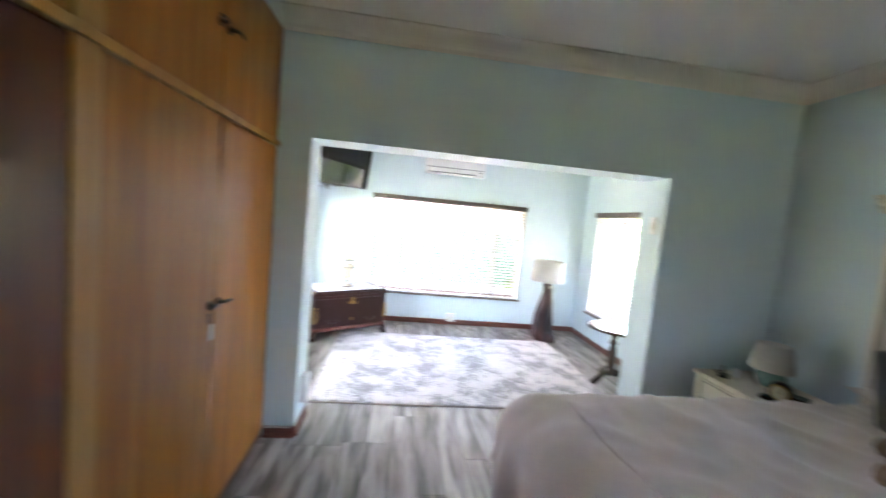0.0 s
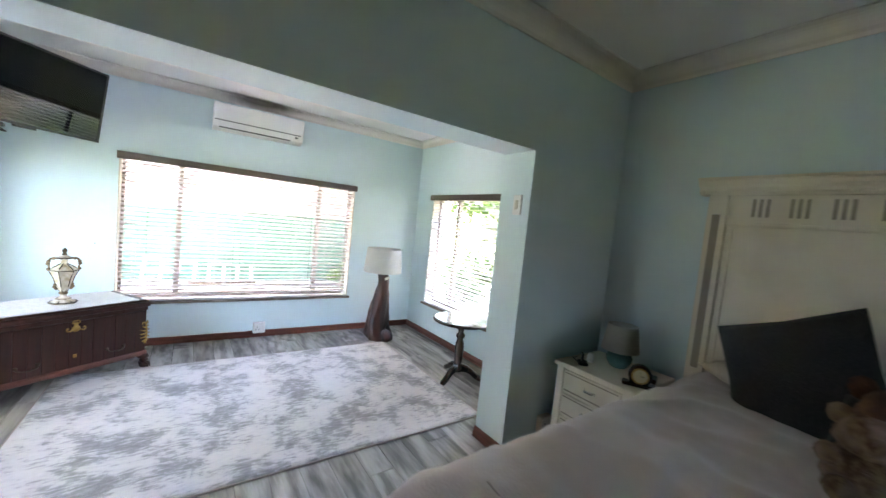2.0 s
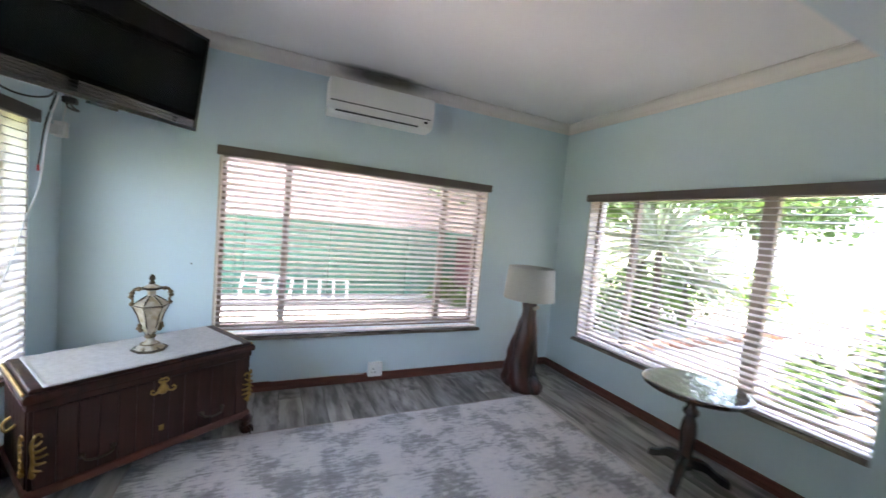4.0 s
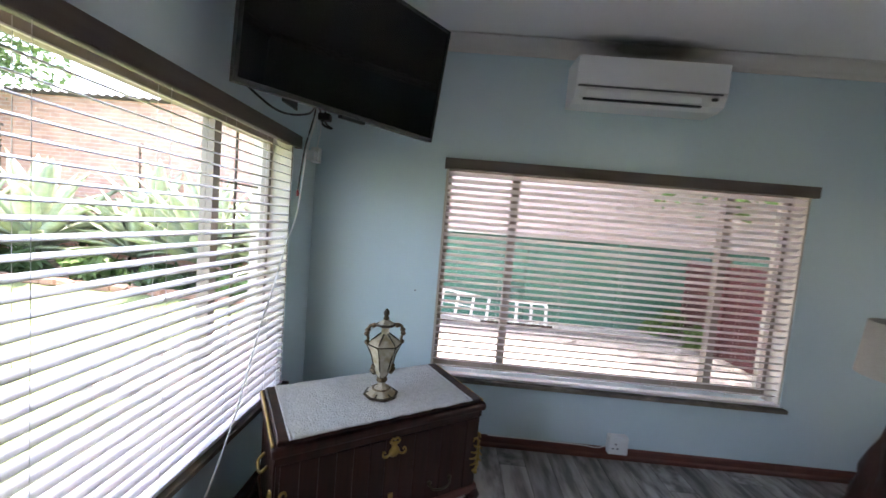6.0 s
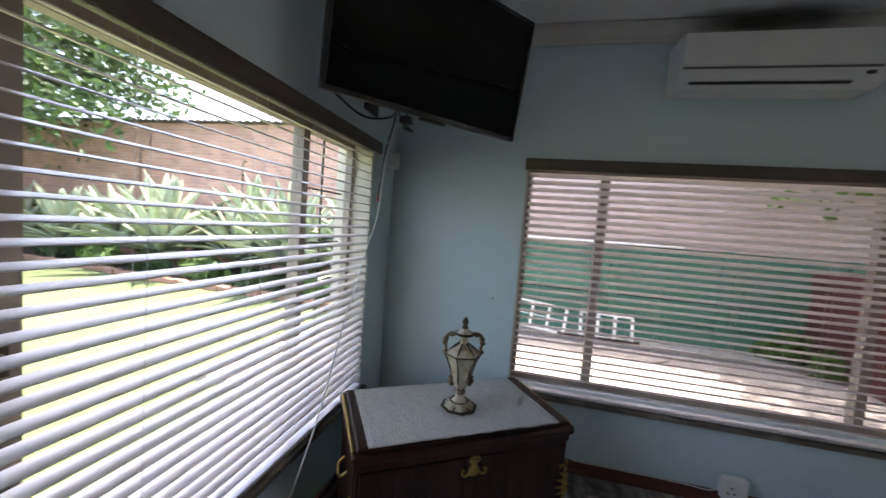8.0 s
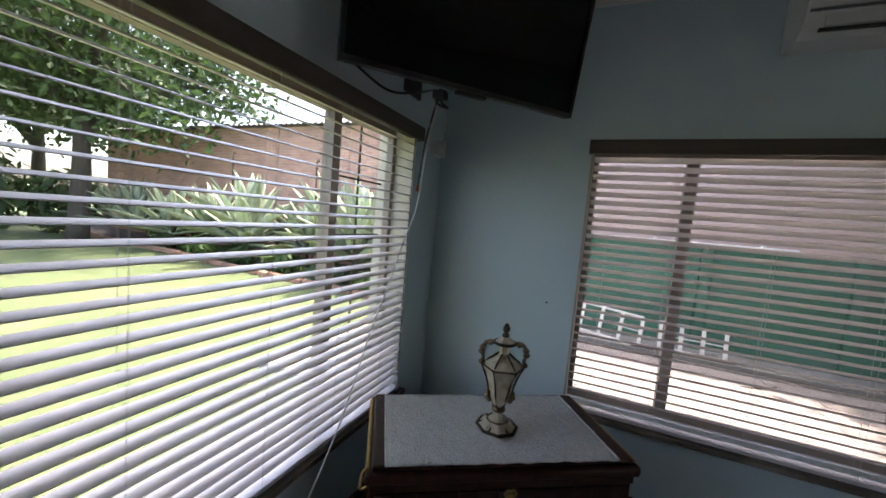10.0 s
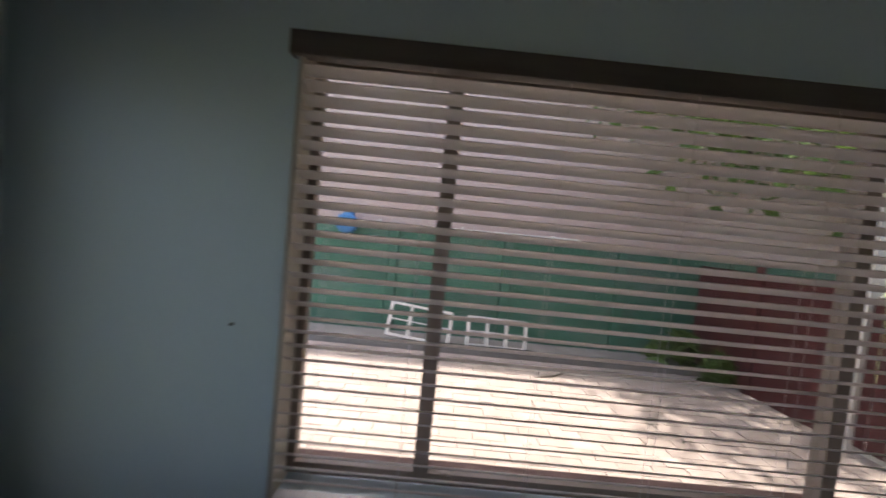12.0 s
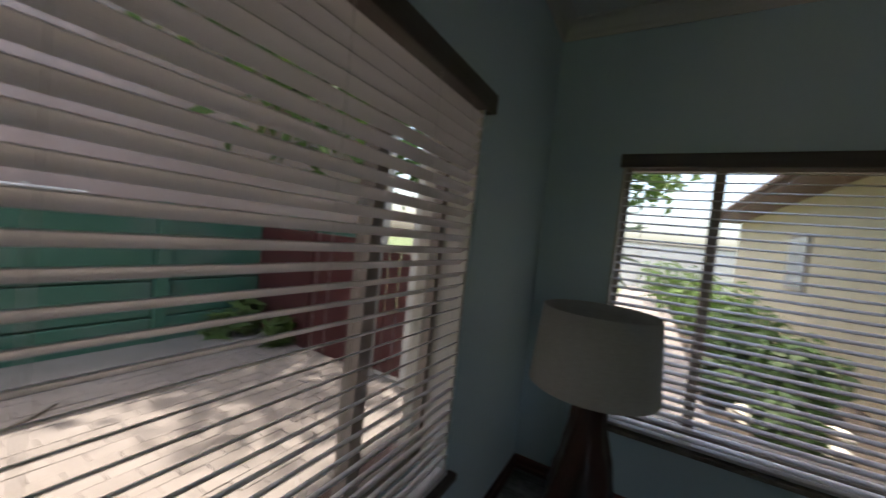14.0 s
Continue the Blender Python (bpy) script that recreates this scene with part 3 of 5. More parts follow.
blind(MR, LR, WR[2], WR[3], 13, (.12, .42, .85, 1.28, 1.62, 1.95), "cream wooden venetian blind, slats nearly level, in the side window")


# ---- chest with its runner and urn ----
def scroll_mount(mirror=1):
    """A gilt shell-and-scroll corner mount standing in own x and z."""
    bm = bmesh.new()
    tube(arc([(0, 0, .0), (.004, -.006, .07), (.0, -.008, .14), (.010 * mirror, -.007, .178), (.026 * mirror, -.005, .180), (.030 * mirror, -.004, .165)], 4), .008, 6, bm, taper=.004)
    for k in range(5):
        f = k / 4
        z = .03 + k * .026
        r = .030 + .018 * math.sin(math.pi * f)
        tube(arc([(.002, -.004, z), (r * .5 * mirror, -.011, z - .006 + .010 * f), (r * mirror, -.008, z - .014 + .03 * f)], 4), .0075, 6, bm, taper=.0035)
    lathe([(.003, -.012), (.011, -.004), (.011, .004), (.003, .012)], 8, bm=bm, m=Matrix.Translation((.004 * mirror, -.004, .004)))
    return bm


def chest_of(m):
    L, D, H = 0.985, 0.525, 0.595
    c = thing("blanket_chest", m, "dark mahogany blanket chest with gilt mounts and claw feet", "chest")
    x, y = L / 2, D / 2
    part("body", boxes((-x + .022, x - .022, -y + .022, y - .022, .15, .50), bevel=.004), MAHOGANY, c, "dark mahogany carcass")
    n = 13
    w = (2 * x - .07) / n
    reed = finish("reed", boxes((-w / 2 + .001, w / 2 - .001, 0, .012, .152, .499), bevel=.002), MAHOGANY)
    for k in range(n):
        share("reed", reed, c, pose(-x + .035 + w * (k + .5), -y + .0115 + (.0025 if k % 2 else 0), 0))
    for s in (-1, 1):
        for k in range(6):
            share("reed", reed, c, pose(s * (x - .016), -y + .04 + (D - .08) * (k + .5) / 6, 0, 0, 0, 90 * s))
    # base moulding
    bm = bmesh.new()
    prof = [(0, .0), (.012, .0), (.02, .02), (.012, .035), (.006, .05), (0, .06)]
    box(bm, -x + .008, x - .008, -y + .008, y - .008, .105, .15, bevel=.012)
    part("base_moulding", bm, MAHOG_RED, c, "red mahogany base moulding")
    part("rim_moulding", boxes((-x + .015, x - .015, -y + .015, y - .015, .502, .535), bevel=.006), MAHOGANY, c)
    lid = part("lid", boxes((-x, x, -y, y, .536, .576), bevel=.012), MAHOGANY, c, "moulded mahogany lid")
    part("lid_panel", boxes((-x + .02, x - .02, -y + .02, y - .02, .574, H - .001), bevel=.008), MAHOGANY, lid)
    for s in (-1, 1):
        bm = bmesh.new()
        box(bm, s * (x - .008) - .006, s * (x - .008) + .006, -y + .03, y - .03, .567, .583, bevel=.004)
        part("lid_edging", bm, BRASS, c, "worn gilt beading")
    for sx in (-1, 1):
        for sy in (-1, 1):
            bx, by = sx * (x - .05), sy * (y - .05)
            bm = tube(arc([(bx, by, .12), (bx + sx * .03, by + sy * .03, .085), (bx + sx * .012, by + sy * .012, .045), (bx + sx * .022, by + sy * .022, .022)], 4), .036, 10, taper=.018)
            lathe([(.012, 0), (.03, .006), (.036, .02), (.03, .036), (.012, .043)], 10, bm=bm, m=Matrix.Translation((bx + sx * .026, by + sy * .026, 0)))
            for k in (-1, 0, 1):
                a = math.atan2(sy, sx) + k * .6
                tube(arc([(bx + sx * .02, by + sy * .02, .045), (bx + sx * .026 + .035 * math.cos(a), by + sy * .026 + .035 * math.sin(a), .032), (bx + sx * .026 + .042 * math.cos(a), by + sy * .026 + .042 * math.sin(a), .003)], 3), .009, 5, bm, taper=.004)
            part("leg", bm, MAHOGANY, c, "carved ball-and-claw foot", smooth=True)
    for s in (-1, 1):
        part("corner_mount", scroll_mount(-s), BRASS, c, "gilt scrolled corner mount", True, pose(s * (x - .030), -y + .009, .22))
        part("side_mount", scroll_mount(-s), BRASS, c, "gilt scrolled side mount", True, pose(s * (x - .012), -y + .05, .22, 0, 0, 90 * s))
    # lock plate
    bm = bmesh.new()
    box(bm, -.018, .018, -.012, 0, .0, .085, bevel=.006)
    lathe([(.03, -.006), (.036, 0), (.03, .006)], 16, bm=bm, m=pose(0, -.006, .02, 90))
    for s in (-1, 1):
        tube(arc([(s * .018, -.006, .02), (s * .05, -.012, .0), (s * .075, -.012, .012), (s * .068, -.008, .032), (s * .055, -.006, .022)], 4), .008, 6, bm, taper=.005)
        tube(arc([(s * .012, -.006, .07), (s * .03, -.012, .085), (s * .016, -.01, .105), (0, -.008, .098)], 4), .006, 6, bm)
    part("lock_plate", bm, BRASS, c, "ornate gilt hasp and lock", True, pose(0, -y + .008, .435) @ Matrix.Diagonal((.72, .8, .72, 1)))
    part("keyhole_plate", boxes((-.011, .011, -.006, 0, -.014, .014), bevel=.002), BRASS, c, "small brass escutcheon", m=pose(0, -y + .011, .24))
    for s in (-1, 1):
        bm = tube(arc([(-.055, -.004, .012), (-.045, -.022, -.004), (0, -.028, -.012), (.045, -.022, -.004), (.055, -.004, .012)], 4), .005, 6)
        for k in (-1, 1):
            lathe([(.011, -.003), (.013, .002), (.006, .01)], 10, bm=bm, m=pose(k * .055, 0, .012, 90))
        part("drawer_handle", bm, IRON, c, "drop bail handle", True, pose(s * .25, -y + .010, .225))
    hb = tube(arc([(-.05, -.004, .0), (-.045, -.03, -.02), (0, -.035, -.03), (.045, -.03, -.02), (.05, -.004, .0)], 4), .007, 6)
    part("side_handle", hb, BRASS, c, "brass carrying handle", True, pose(-x + .02, 0, .38, 0, 0, -90))
    return c


CHEST = pose(-.853, 5.28, 0, 0, 0, 32.7)
chest_of(CHEST)
# runner: a thin cloth with an uneven edge and shallow waves
bm = bmesh.new()
nx, ny = 40, 20
top = [[None] * (ny + 1) for _ in range(nx + 1)]
for i in range(nx + 1):
    for j in range(ny + 1):
        u, v = i / nx * 2 - 1, j / ny * 2 - 1
        edge = .010 * noise.noise(Vector((u * 9, v * 9, 4)))
        top[i][j] = bm.verts.new((u * (.415 + edge) - .012, v * (.235 + edge) - .016, .0035 + .0025 * noise.noise(Vector((u * 5, v * 3, 1)))))
for i in range(nx):
    for j in range(ny):
        bm.faces.new((top[i][j], top[i + 1][j], top[i + 1][j + 1], top[i][j + 1]))
g = bmesh.ops.extrude_face_region(bm, geom=bm.faces[:])
for v in [v for v in g["geom"] if isinstance(v, bmesh.types.BMVert)]:
    v.co.z += .004
rn = thing("table_runner", CHEST @ Matrix.Translation((0, 0, .5945)), "white woven runner laid over the chest lid", "table runner")
part("cloth", bm, LACE, rn, smooth=True)
for u in (-1, 1):
    bm = bmesh.new()
    tube([(u * .415 - .012, v, .006 + .003 * noise.noise(Vector((u, v * 20, 0)))) for v in [-.25 + .467 * k / 14 for k in range(15)]], .005, 5, bm)
    part("hem", bm, LACE, rn, "thicker bound hem")


def urn_of(m):
    u = thing("decorative_urn", m, "ivory porcelain lidded urn with gilt scroll handles", "urn")
    part("foot", lathe([(.074, 0), (.08, .008), (.070, .018), (.058, .024), (.036, .036), (.022, .05), (.019, .07)], 8, bm=None), PORCELAIN, u, "eight-sided ivory foot")
    part("foot_rim", lathe([(.074, .004), (.084, .008), (.084, .013), (.074, .016), (.074, .004)], 8, close=False), IRON, u, "tarnished gilt foot rim")
    part("foot_band", lathe([(.040, .034), (.046, .037), (.040, .042), (.036, .038), (.040, .034)], 16, close=False), GILT, u, "gilt band", True)
    part("lid_band", lathe([(.040, .341), (.047, .346), (.047, .350), (.040, .354), (.040, .341)], 16, close=False), IRON, u, "dark lid band", True)
    part("knop", lathe([(.018, .068), (.027, .076), (.027, .084), (.017, .092)], 12), GILT, u, "gilt collar", True)
    part("bowl", lathe([(.018, .09), (.036, .115), (.044, .15), (.056, .20), (.074, .245), (.082, .254), (.08, .262)], 6), PORCELAIN, u, "tapering six-sided ivory bowl")
    part("lid", lathe([(.079, .262), (.060, .276), (.030, .292), (.019, .305), (.019, .332), (.040, .342), (.043, .350), (.034, .358), (.014, .37)], 6), PORCELAIN, u, "pagoda-shaped ivory lid with gilt rim")
    part("finial", lathe([(.008, .366), (.016, .376), (.009, .388), (.015, .398), (.013, .41), (.004, .424)], 10), IRON, u, "dark bud finial", True)
    bm = bmesh.new()
    for k in range(6):
        a, a2 = k * math.tau / 6, (k + 1) * math.tau / 6
        c, s = math.cos(a), math.sin(a)
        tube([(c * .02, s * .02, .092), (c * .045, s * .045, .15), (c * .058, s * .058, .2), (c * .083, s * .083, .254), (c * .060, s * .060, .277), (c * .02, s * .02, .305)], .0035, 5, bm)
        tube([(c * .083, s * .083, .256), (math.cos(a2) * .083, math.sin(a2) * .083, .256)], .0035, 5, bm)
        tube([(c * .05, s * .05, .022), (c * .072, s * .072, .018)], .004, 5, bm)
    part("rib_mount", bm, IRON, u, "dark tarnished ribs", True)
    for s in (-1, 1):
        bm = tube(arc([(s * .038, 0, .346), (s * .062, 0, .346), (s * .078, 0, .336), (s * .087, 0, .312), (s * .080, 0, .285), (s * .08, 0, .258)], 4), .009, 7, taper=.006)
        for q in ((s * .056, 0, .344), (s * .084, 0, .322), (s * .087, 0, .305), (s * .083, 0, .264)):
            lathe([(.004, -.012), (.013, -.004), (.013, .004), (.004, .012)], 8, bm=bm, m=Matrix.Translation(q))
        part("handle", bm, GILT, u, "gilt scroll handle", True)
        bm = bmesh.new()
        for q in ((s * .04, 0, .115), (s * .05, 0, .128), (s * .046, 0, .145)):
            lathe([(.003, -.012), (.012, -.004), (.012, .004), (.003, .012)], 8, bm=bm, m=Matrix.Translation(q))
        part("scroll_mount", bm, GILT, u, "small gilt scrolls", True)
    return u


urn_of(pose(-.822, 5.245, .6025, 0, 0, 20))


# ---- television, its cables, air conditioner ----
def television():
    bl, br = Vector((-1.322, 4.80, 1.875)), Vector((-.713, 5.493, 1.862))
    ang = math.degrees(math.atan2(br.y - bl.y, br.x - bl.x))
    m = Matrix.Translation((bl + br) / 2) @ pose(0, 0, 0, 8, 0, ang)
    t = thing("television", m, "black flat television on a swing-arm wall bracket", "television")
    W, H = .945, .545
    part("bezel", boxes((-W / 2, W / 2, -.012, .03, 0, .018), (-W / 2, W / 2, -.012, .03, H - .014, H), (-W / 2, -W / 2 + .014, -.012, .03, .018, H - .014), (W / 2 - .014, W / 2, -.012, .03, .018, H - .014), bevel=.002), BLACKPLASTIC, t)
    part("screen", boxes((-W / 2 + .014, W / 2 - .014, -.006, .02, .018, H - .014)), SCREEN, t, "dark glossy switched-off screen")
    part("rear_housing", boxes((-W / 2 + .06, W / 2 - .06, .03, .07, .05, H - .06), bevel=.015), BLACKPLASTIC, t)
    part("sensor_bar", boxes((-.06, .06, -.013, .02, -.014, .0), bevel=.004), BLACKPLASTIC, t)
    part("mount_plate", boxes((-.12, .12, .07, .085, .1, .42)), BLACKPLASTIC, t)
    inv = m.inverted()
    arm = bmesh.new()
    a, b, c = m @ Vector((0, .08, .25)), Vector((-1.28, 5.42, 2.12)), Vector((XL + .01, 5.50, 2.12))
    tube([inv @ a, inv @ b], .018, 8, arm)
    tube([inv @ b, inv @ c], .018, 8, arm)
    part("bracket_arm", arm, BLACKPLASTIC, t, "black steel swing arm")
    return m


TVM = television()
single("bracket_plate", boxes((XL, XL + .012, 5.42, 5.58, 2.0, 2.24)), BLACKPLASTIC, "black steel wall plate of the television bracket", "bracket")
b0 = TVM @ Vector((-.10, .05, .0))
hub = Vector((-1.33, 5.50, 1.965))
single("power_cable", tube(arc([TVM @ Vector((-.44, .035, .02)), TVM @ Vector((-.30, .03, -.05)), TVM @ Vector((-.18, .04, -.03)), hub + Vector((.03, -.06, .03)), hub + Vector((.0, -.01, -.03)), (-1.378, 5.515, 1.78), (-1.398, 5.505, 1.565)], 6), .0045, 6), BLACKPLASTIC, "loose black cable hanging below the television", "cable", smooth=True)
bm = tube(arc([b0, b0 + Vector((-.01, .0, -.05)), b0 + Vector((.02, .03, -.06)), b0 + Vector((-.02, .06, -.03)), hub + Vector((.02, -.02, .05))], 6), .005, 6)
box(bm, *[v for p in ((b0.x - .03, b0.x + .02), (b0.y - .01, b0.y + .03), (b0.z - .035, b0.z - .005)) for v in p], bevel=.006)
single("power_lead", bm, BLACKPLASTIC, "looped black lead with its plug under the television", "cable", smooth=False)
single("red_plug", lathe([(.006, 0), (.007, .01), (.006, .03), (.003, .034)], 8), REDPLASTIC, "small red plug on the end of a black lead", "plug", m=Matrix.Translation((-1.398, 5.505, 1.53)))
bm = boxes((-.05, .012, -.045, .0, -.035, .025), (.002, .048, -.055, .0, -.04, .055), bevel=.006)
ad = thing("power_adapter", pose(XL, 5.815, 1.80, 0, 0, 90), "small white wall power adapter box", "adapter")
part("housing", bm, WHITEPLASTIC, ad)
part("lead", tube(arc([(.03, -.03, .05), (.032, -.035, .10), (.02, -.05, .16), (-.02, -.06, .20)], 5), .003, 5), WHITEPLASTIC, ad)
single("white_cable", tube(arc([hub + Vector((.01, 0, -.02)), (-1.375, 5.53, 1.75), (-1.39, 5.50, 1.455), (-1.39, 5.38, 1.265), (-1.385, 5.257, 1.057), (-1.385, 5.168, .92), (-1.38, 5.015, .627), (-1.372, 4.88, .45), (-1.39, 4.78, .28), (-1.42, 4.70, .12), (-1.41, 4.62, .008)], 6), .0042, 6), WHITEPLASTIC, "white cable looping down past the blind to the floor", "cable", smooth=True)


def air_conditioner(m):
    a = thing("air_conditioner", m, "white split air conditioner unit high on the wall", "air conditioner")
    L = .85
    prof = [(0, 0), (-.13, .0), (-.175, .02), (-.195, .07), (-.20, .12), (-.20, .235), (-.185, .25), (0, .25)]
    part("body", prism(prof, 0, L), WHITEPLASTIC, a)
    part("front_panel", boxes((.004, L - .004, -.208, -.198, .085, .246), bevel=.004), WHITEPLASTIC, a, "smooth white front panel")
    part("panel_gap", boxes((.01, L - .03, -.2045, -.19, .076, .084)), GREYLINE, a)
    part("louvre", boxes((.06, L - .14, -.196, -.186, .022, .062), bevel=.003), WHITEPLASTIC, a)
    part("outlet_slot", boxes((.05, L - .13, -.184, -.168, .010, .02)), BLACKPLASTIC, a, "dark air outlet")
    part("display_window", boxes((L - .085, L - .055, -.205, -.19, .045, .06), bevel=.003), BLACKPLASTIC, a)
    part("intake_grille", boxes((.03, L - .03, -.17, -.03, .2505, .254)), GREYLINE, a)
    return a


air_conditioner(pose(.084, YF, 2.222))


# ---- stump lamp ----
def stump_lamp(m):
    l = thing("floor_lamp", m, "floor lamp of polished red tree stump with linen drum shade", "lamp")
    bm = bmesh.new()
    rings, seg = [], 40
    prof = [(.165, 0), (.175, .02), (.172, .06), (.158, .10), (.15, .14), (.148, .19), (.142, .25), (.138, .31), (.13, .37), (.122, .43), (.112, .49), (.10, .55), (.088, .61), (.080, .67), (.076, .73), (.074, .78), (.07, .80)]
    for r, z in prof:
        ring = []
        for i in range(seg):
            a = math.tau * i / seg
            q = Vector((math.cos(a), math.sin(a), 0))
            lob = 1 + (.16 * math.cos(3 * a + z * 3) + .08 * math.cos(5 * a + 1)) * (1 - z / 1.0) + .26 * noise.noise(q * 1.7 + Vector((0, 0, z * 5))) + .18 * noise.noise(q * 3.6 + Vector((3, 0, z * 11)))
            fat = .86 + .08 * max(0, 1 - z / .5)
            ring.append(bm.verts.new((r * lob * q.x * fat + .03 * (z / .8) ** 1.5 - .018 * math.sin(z * 7) + .05 * max(0, 1 - z / .8), r * lob * q.y * fat, z)))
        rings.append(ring)
    for a, b in zip(rings, rings[1:]):
        for i in range(seg):
            bm.faces.new((a[i], a[(i + 1) % seg], b[(i + 1) % seg], b[i]))
    bm.faces.new(rings[0][::-1]); bm.faces.new(rings[-1])
    part("stump", bm, STUMP, l, "polished knotty red-brown stump", True)
    part("root_flare", lathe([(.15, 0), (.15, .05), (.11, .10), (.03, .14)], 9, m=pose(.06, -.05, 0)), STUMP, l, smooth=True)
    x = .03
    part("stem", tube([(x, 0, .80), (x, 0, .93)], .009, 8), BRASS, l, "brass stem")
    part("lamp_holder", lathe([(.012, .90), (.02, .91), (.02, .955), (.014, .96)], 12, m=Matrix.Translation((x, 0, 0))), BLACKPLASTIC, l)
    bm = bmesh.new()
    r0, r1, z0, z1 = .232, .208, .835, 1.125
    lathe([(r0, z0), (r1, z1), (r1 - .004, z1), (r0 - .004, z0), (r0, z0)], 48, bm=bm, m=Matrix.Translation((x, 0, 0)), close=False)
    part("shade", bm, SHADE, l, "pale linen drum shade", True)
    bm = bmesh.new()
    for k in range(3):
        a = k * math.tau / 3
        tube([(x, 0, .955), (x + .226 * math.cos(a), .226 * math.sin(a), .86)], .002, 5, bm)
    part("shade_spider", bm, BRASS, l)
    part("price_tag", boxes((-.016, .016, -.001, .001, -.03, .03)), CREAMPLASTIC, l, "small white tag", m=pose(.06, -.085, .765, 10, 65, 0))
    return l


stump_lamp(pose(1.90, 5.47, 0))


# ---- pedestal side table ----
def pedestal_table(m, h=.60, r=.285):
    t = thing("side_table", m, "round dark wood side table with three-footed pedestal", "side table")
    part("tabletop", lathe([(.02, h - .03), (r - .012, h - .03), (r, h - .022), (r, h - .010), (r - .008, h - .004), (r - .02, h)], 40), TABLEWOOD, t, "glossy round top with moulded edge")
    part("top_block", lathe([(.10, h - .05), (.11, h - .035), (.11, h - .029)], 8), TABLEWOOD, t)
    part("pedestal", lathe([(.05, .08), (.055, .12), (.035, .15), (.04, .20), (.046, .30), (.04, .36), (.028, .40), (.044, .42), (.044, .44), (.026, .46), (.034, .50), (.05, h - .045)], 20), TABLEWOOD, t, "turned pedestal column", True)
    for k in range(3):
        a = radians(200 + 120 * k)
        c, s = math.cos(a), math.sin(a)
        bm = bmesh.new()
        pts = arc([(.03, 0, .12), (.11, 0, .105), (.18, 0, .055), (.235, 0, .028), (.25, 0, .022)], 4)
        rings = []
        for i, p in enumerate(pts):
            f = i / (len(pts) - 1)
            w, hh = .026 - .008 * f, .034 - .012 * f
            rings.append([bm.verts.new((p.x, sy * w, p.z + sz * hh)) for sy, sz in ((-1, -1), (1, -1), (1, .6), (.5, 1), (-.5, 1), (-1, .6))])
        for p, q in zip(rings, rings[1:]):
            for i in range(6):
                bm.faces.new((p[i], p[(i + 1) % 6], q[(i + 1) % 6], q[i]))
        bm.faces.new(rings[0][::-1]); bm.faces.new(rings[-1])
        for v in bm.verts:
            v.co.z = max(v.co.z, 0.0)
        part("leg", bm, TABLEWOOD, t, "carved splayed foot", m=pose(0, 0, 0, 0, 0, math.degrees(a)))
    return t


pedestal_table(pose(2.16, 4.10, 0))

# ---- rug ----
bm = bmesh.new()
nx, ny = 60, 40
gv = [[bm.verts.new((-.86 + 2.78 * i / nx, 3.45 + 1.83 * j / ny, .010 + .002 * noise.noise(Vector((i * .2, j * .2, 7))))) for j in range(ny + 1)] for i in range(nx + 1)]
for i in range(nx):
    for j in range(ny):
        bm.faces.new((gv[i][j], gv[i + 1][j], gv[i + 1][j + 1], gv[i][j + 1]))
g = bmesh.ops.extrude_face_region(bm, geom=bm.faces[:])
for v in [v for v in g["geom"] if isinstance(v, bmesh.types.BMVert)]:
    v.co.z = .0005
single("rug", bm, rug_material("distressed_rug_pile"), "large pale rug with worn grey abstract pattern", "rug", smooth=True)
bm = bmesh.new()
for a in ((-.865, 1.925, 3.444, 3.452), (-.865, 1.925, 5.278, 5.286), (-.866, -.858, 3.452, 5.278), (1.918, 1.926, 3.452, 5.278)):
    box(bm, *a, .0005, .011, bevel=.002)
single("rug_binding", bm, surface("beige_rug_binding", (0.42, 0.36, 0.33), None, 0.9, bump=0.3), "beige stitched binding round the rug", "rug")


# ---- sockets and switch ----
def socket(m, label, w=.12, h=.12, mat=WHITEPLASTIC):
    s = thing("wall_socket", m, label, "socket")
    part("plate", boxes((-w / 2, w / 2, -.05, 0, -h / 2, h / 2), bevel=.006), mat, s)
    part("rocker", boxes((w / 2 - .03, w / 2 - .012, -.055, -.05, .02, .045), bevel=.002), mat, s)
    bm = bmesh.new()
    for x, z in ((-.02, .012), (-.035, -.018), (-.005, -.018)):
        lathe([(.006, -.0015), (.006, .0015)], 10, bm=bm, m=pose(x, -.0512, z, 90))
    part("pin_hole", bm, GREYLINE, s, "dark round pin holes")
    return s


socket(pose(.645, YF, .11), "white surface-mounted wall socket above the skirting", .125, .12)
socket(pose(2.08, YO, .15), "cream surface-mounted socket low on the bedroom wall", .11, .12, CREAMPLASTIC)
single("socket_flex", tube(arc([(.58, YF - .03, .10), (.54, YF - .035, .085), (.50, YF - .03, .076), (.40, YF - .02, .077), (.1, YF - .016, .077), (-.2, YF - .016, .076)], 5), .003, 5), WHITEPLASTIC, "thin white flex lying along the skirting", "cable")
socket(pose(OX0, 3.12, .29, 0, 0, 90), "white socket with stacked plugs on the opening jamb", .08, .20)
sw = thing("light_switch", pose(OX1, 3.09, 1.665, 0, 0, -90), "white narrow light switch on the opening's jamb", "switch")
part("plate", boxes((-.035, .035, -.012, 0, -.065, .065), bevel=.004), WHITEPLASTIC, sw)
part("rocker", boxes((-.014, .014, -.018, -.012, -.03, .03), bevel=.003), CREAMPLASTIC, sw)
single("wall_nail", lathe([(.005, -.004), (.005, .006)], 8, m=pose(-.76, YF - .003, 1.0, 90)), IRON, "dark nail head in the blue wall", "nail")
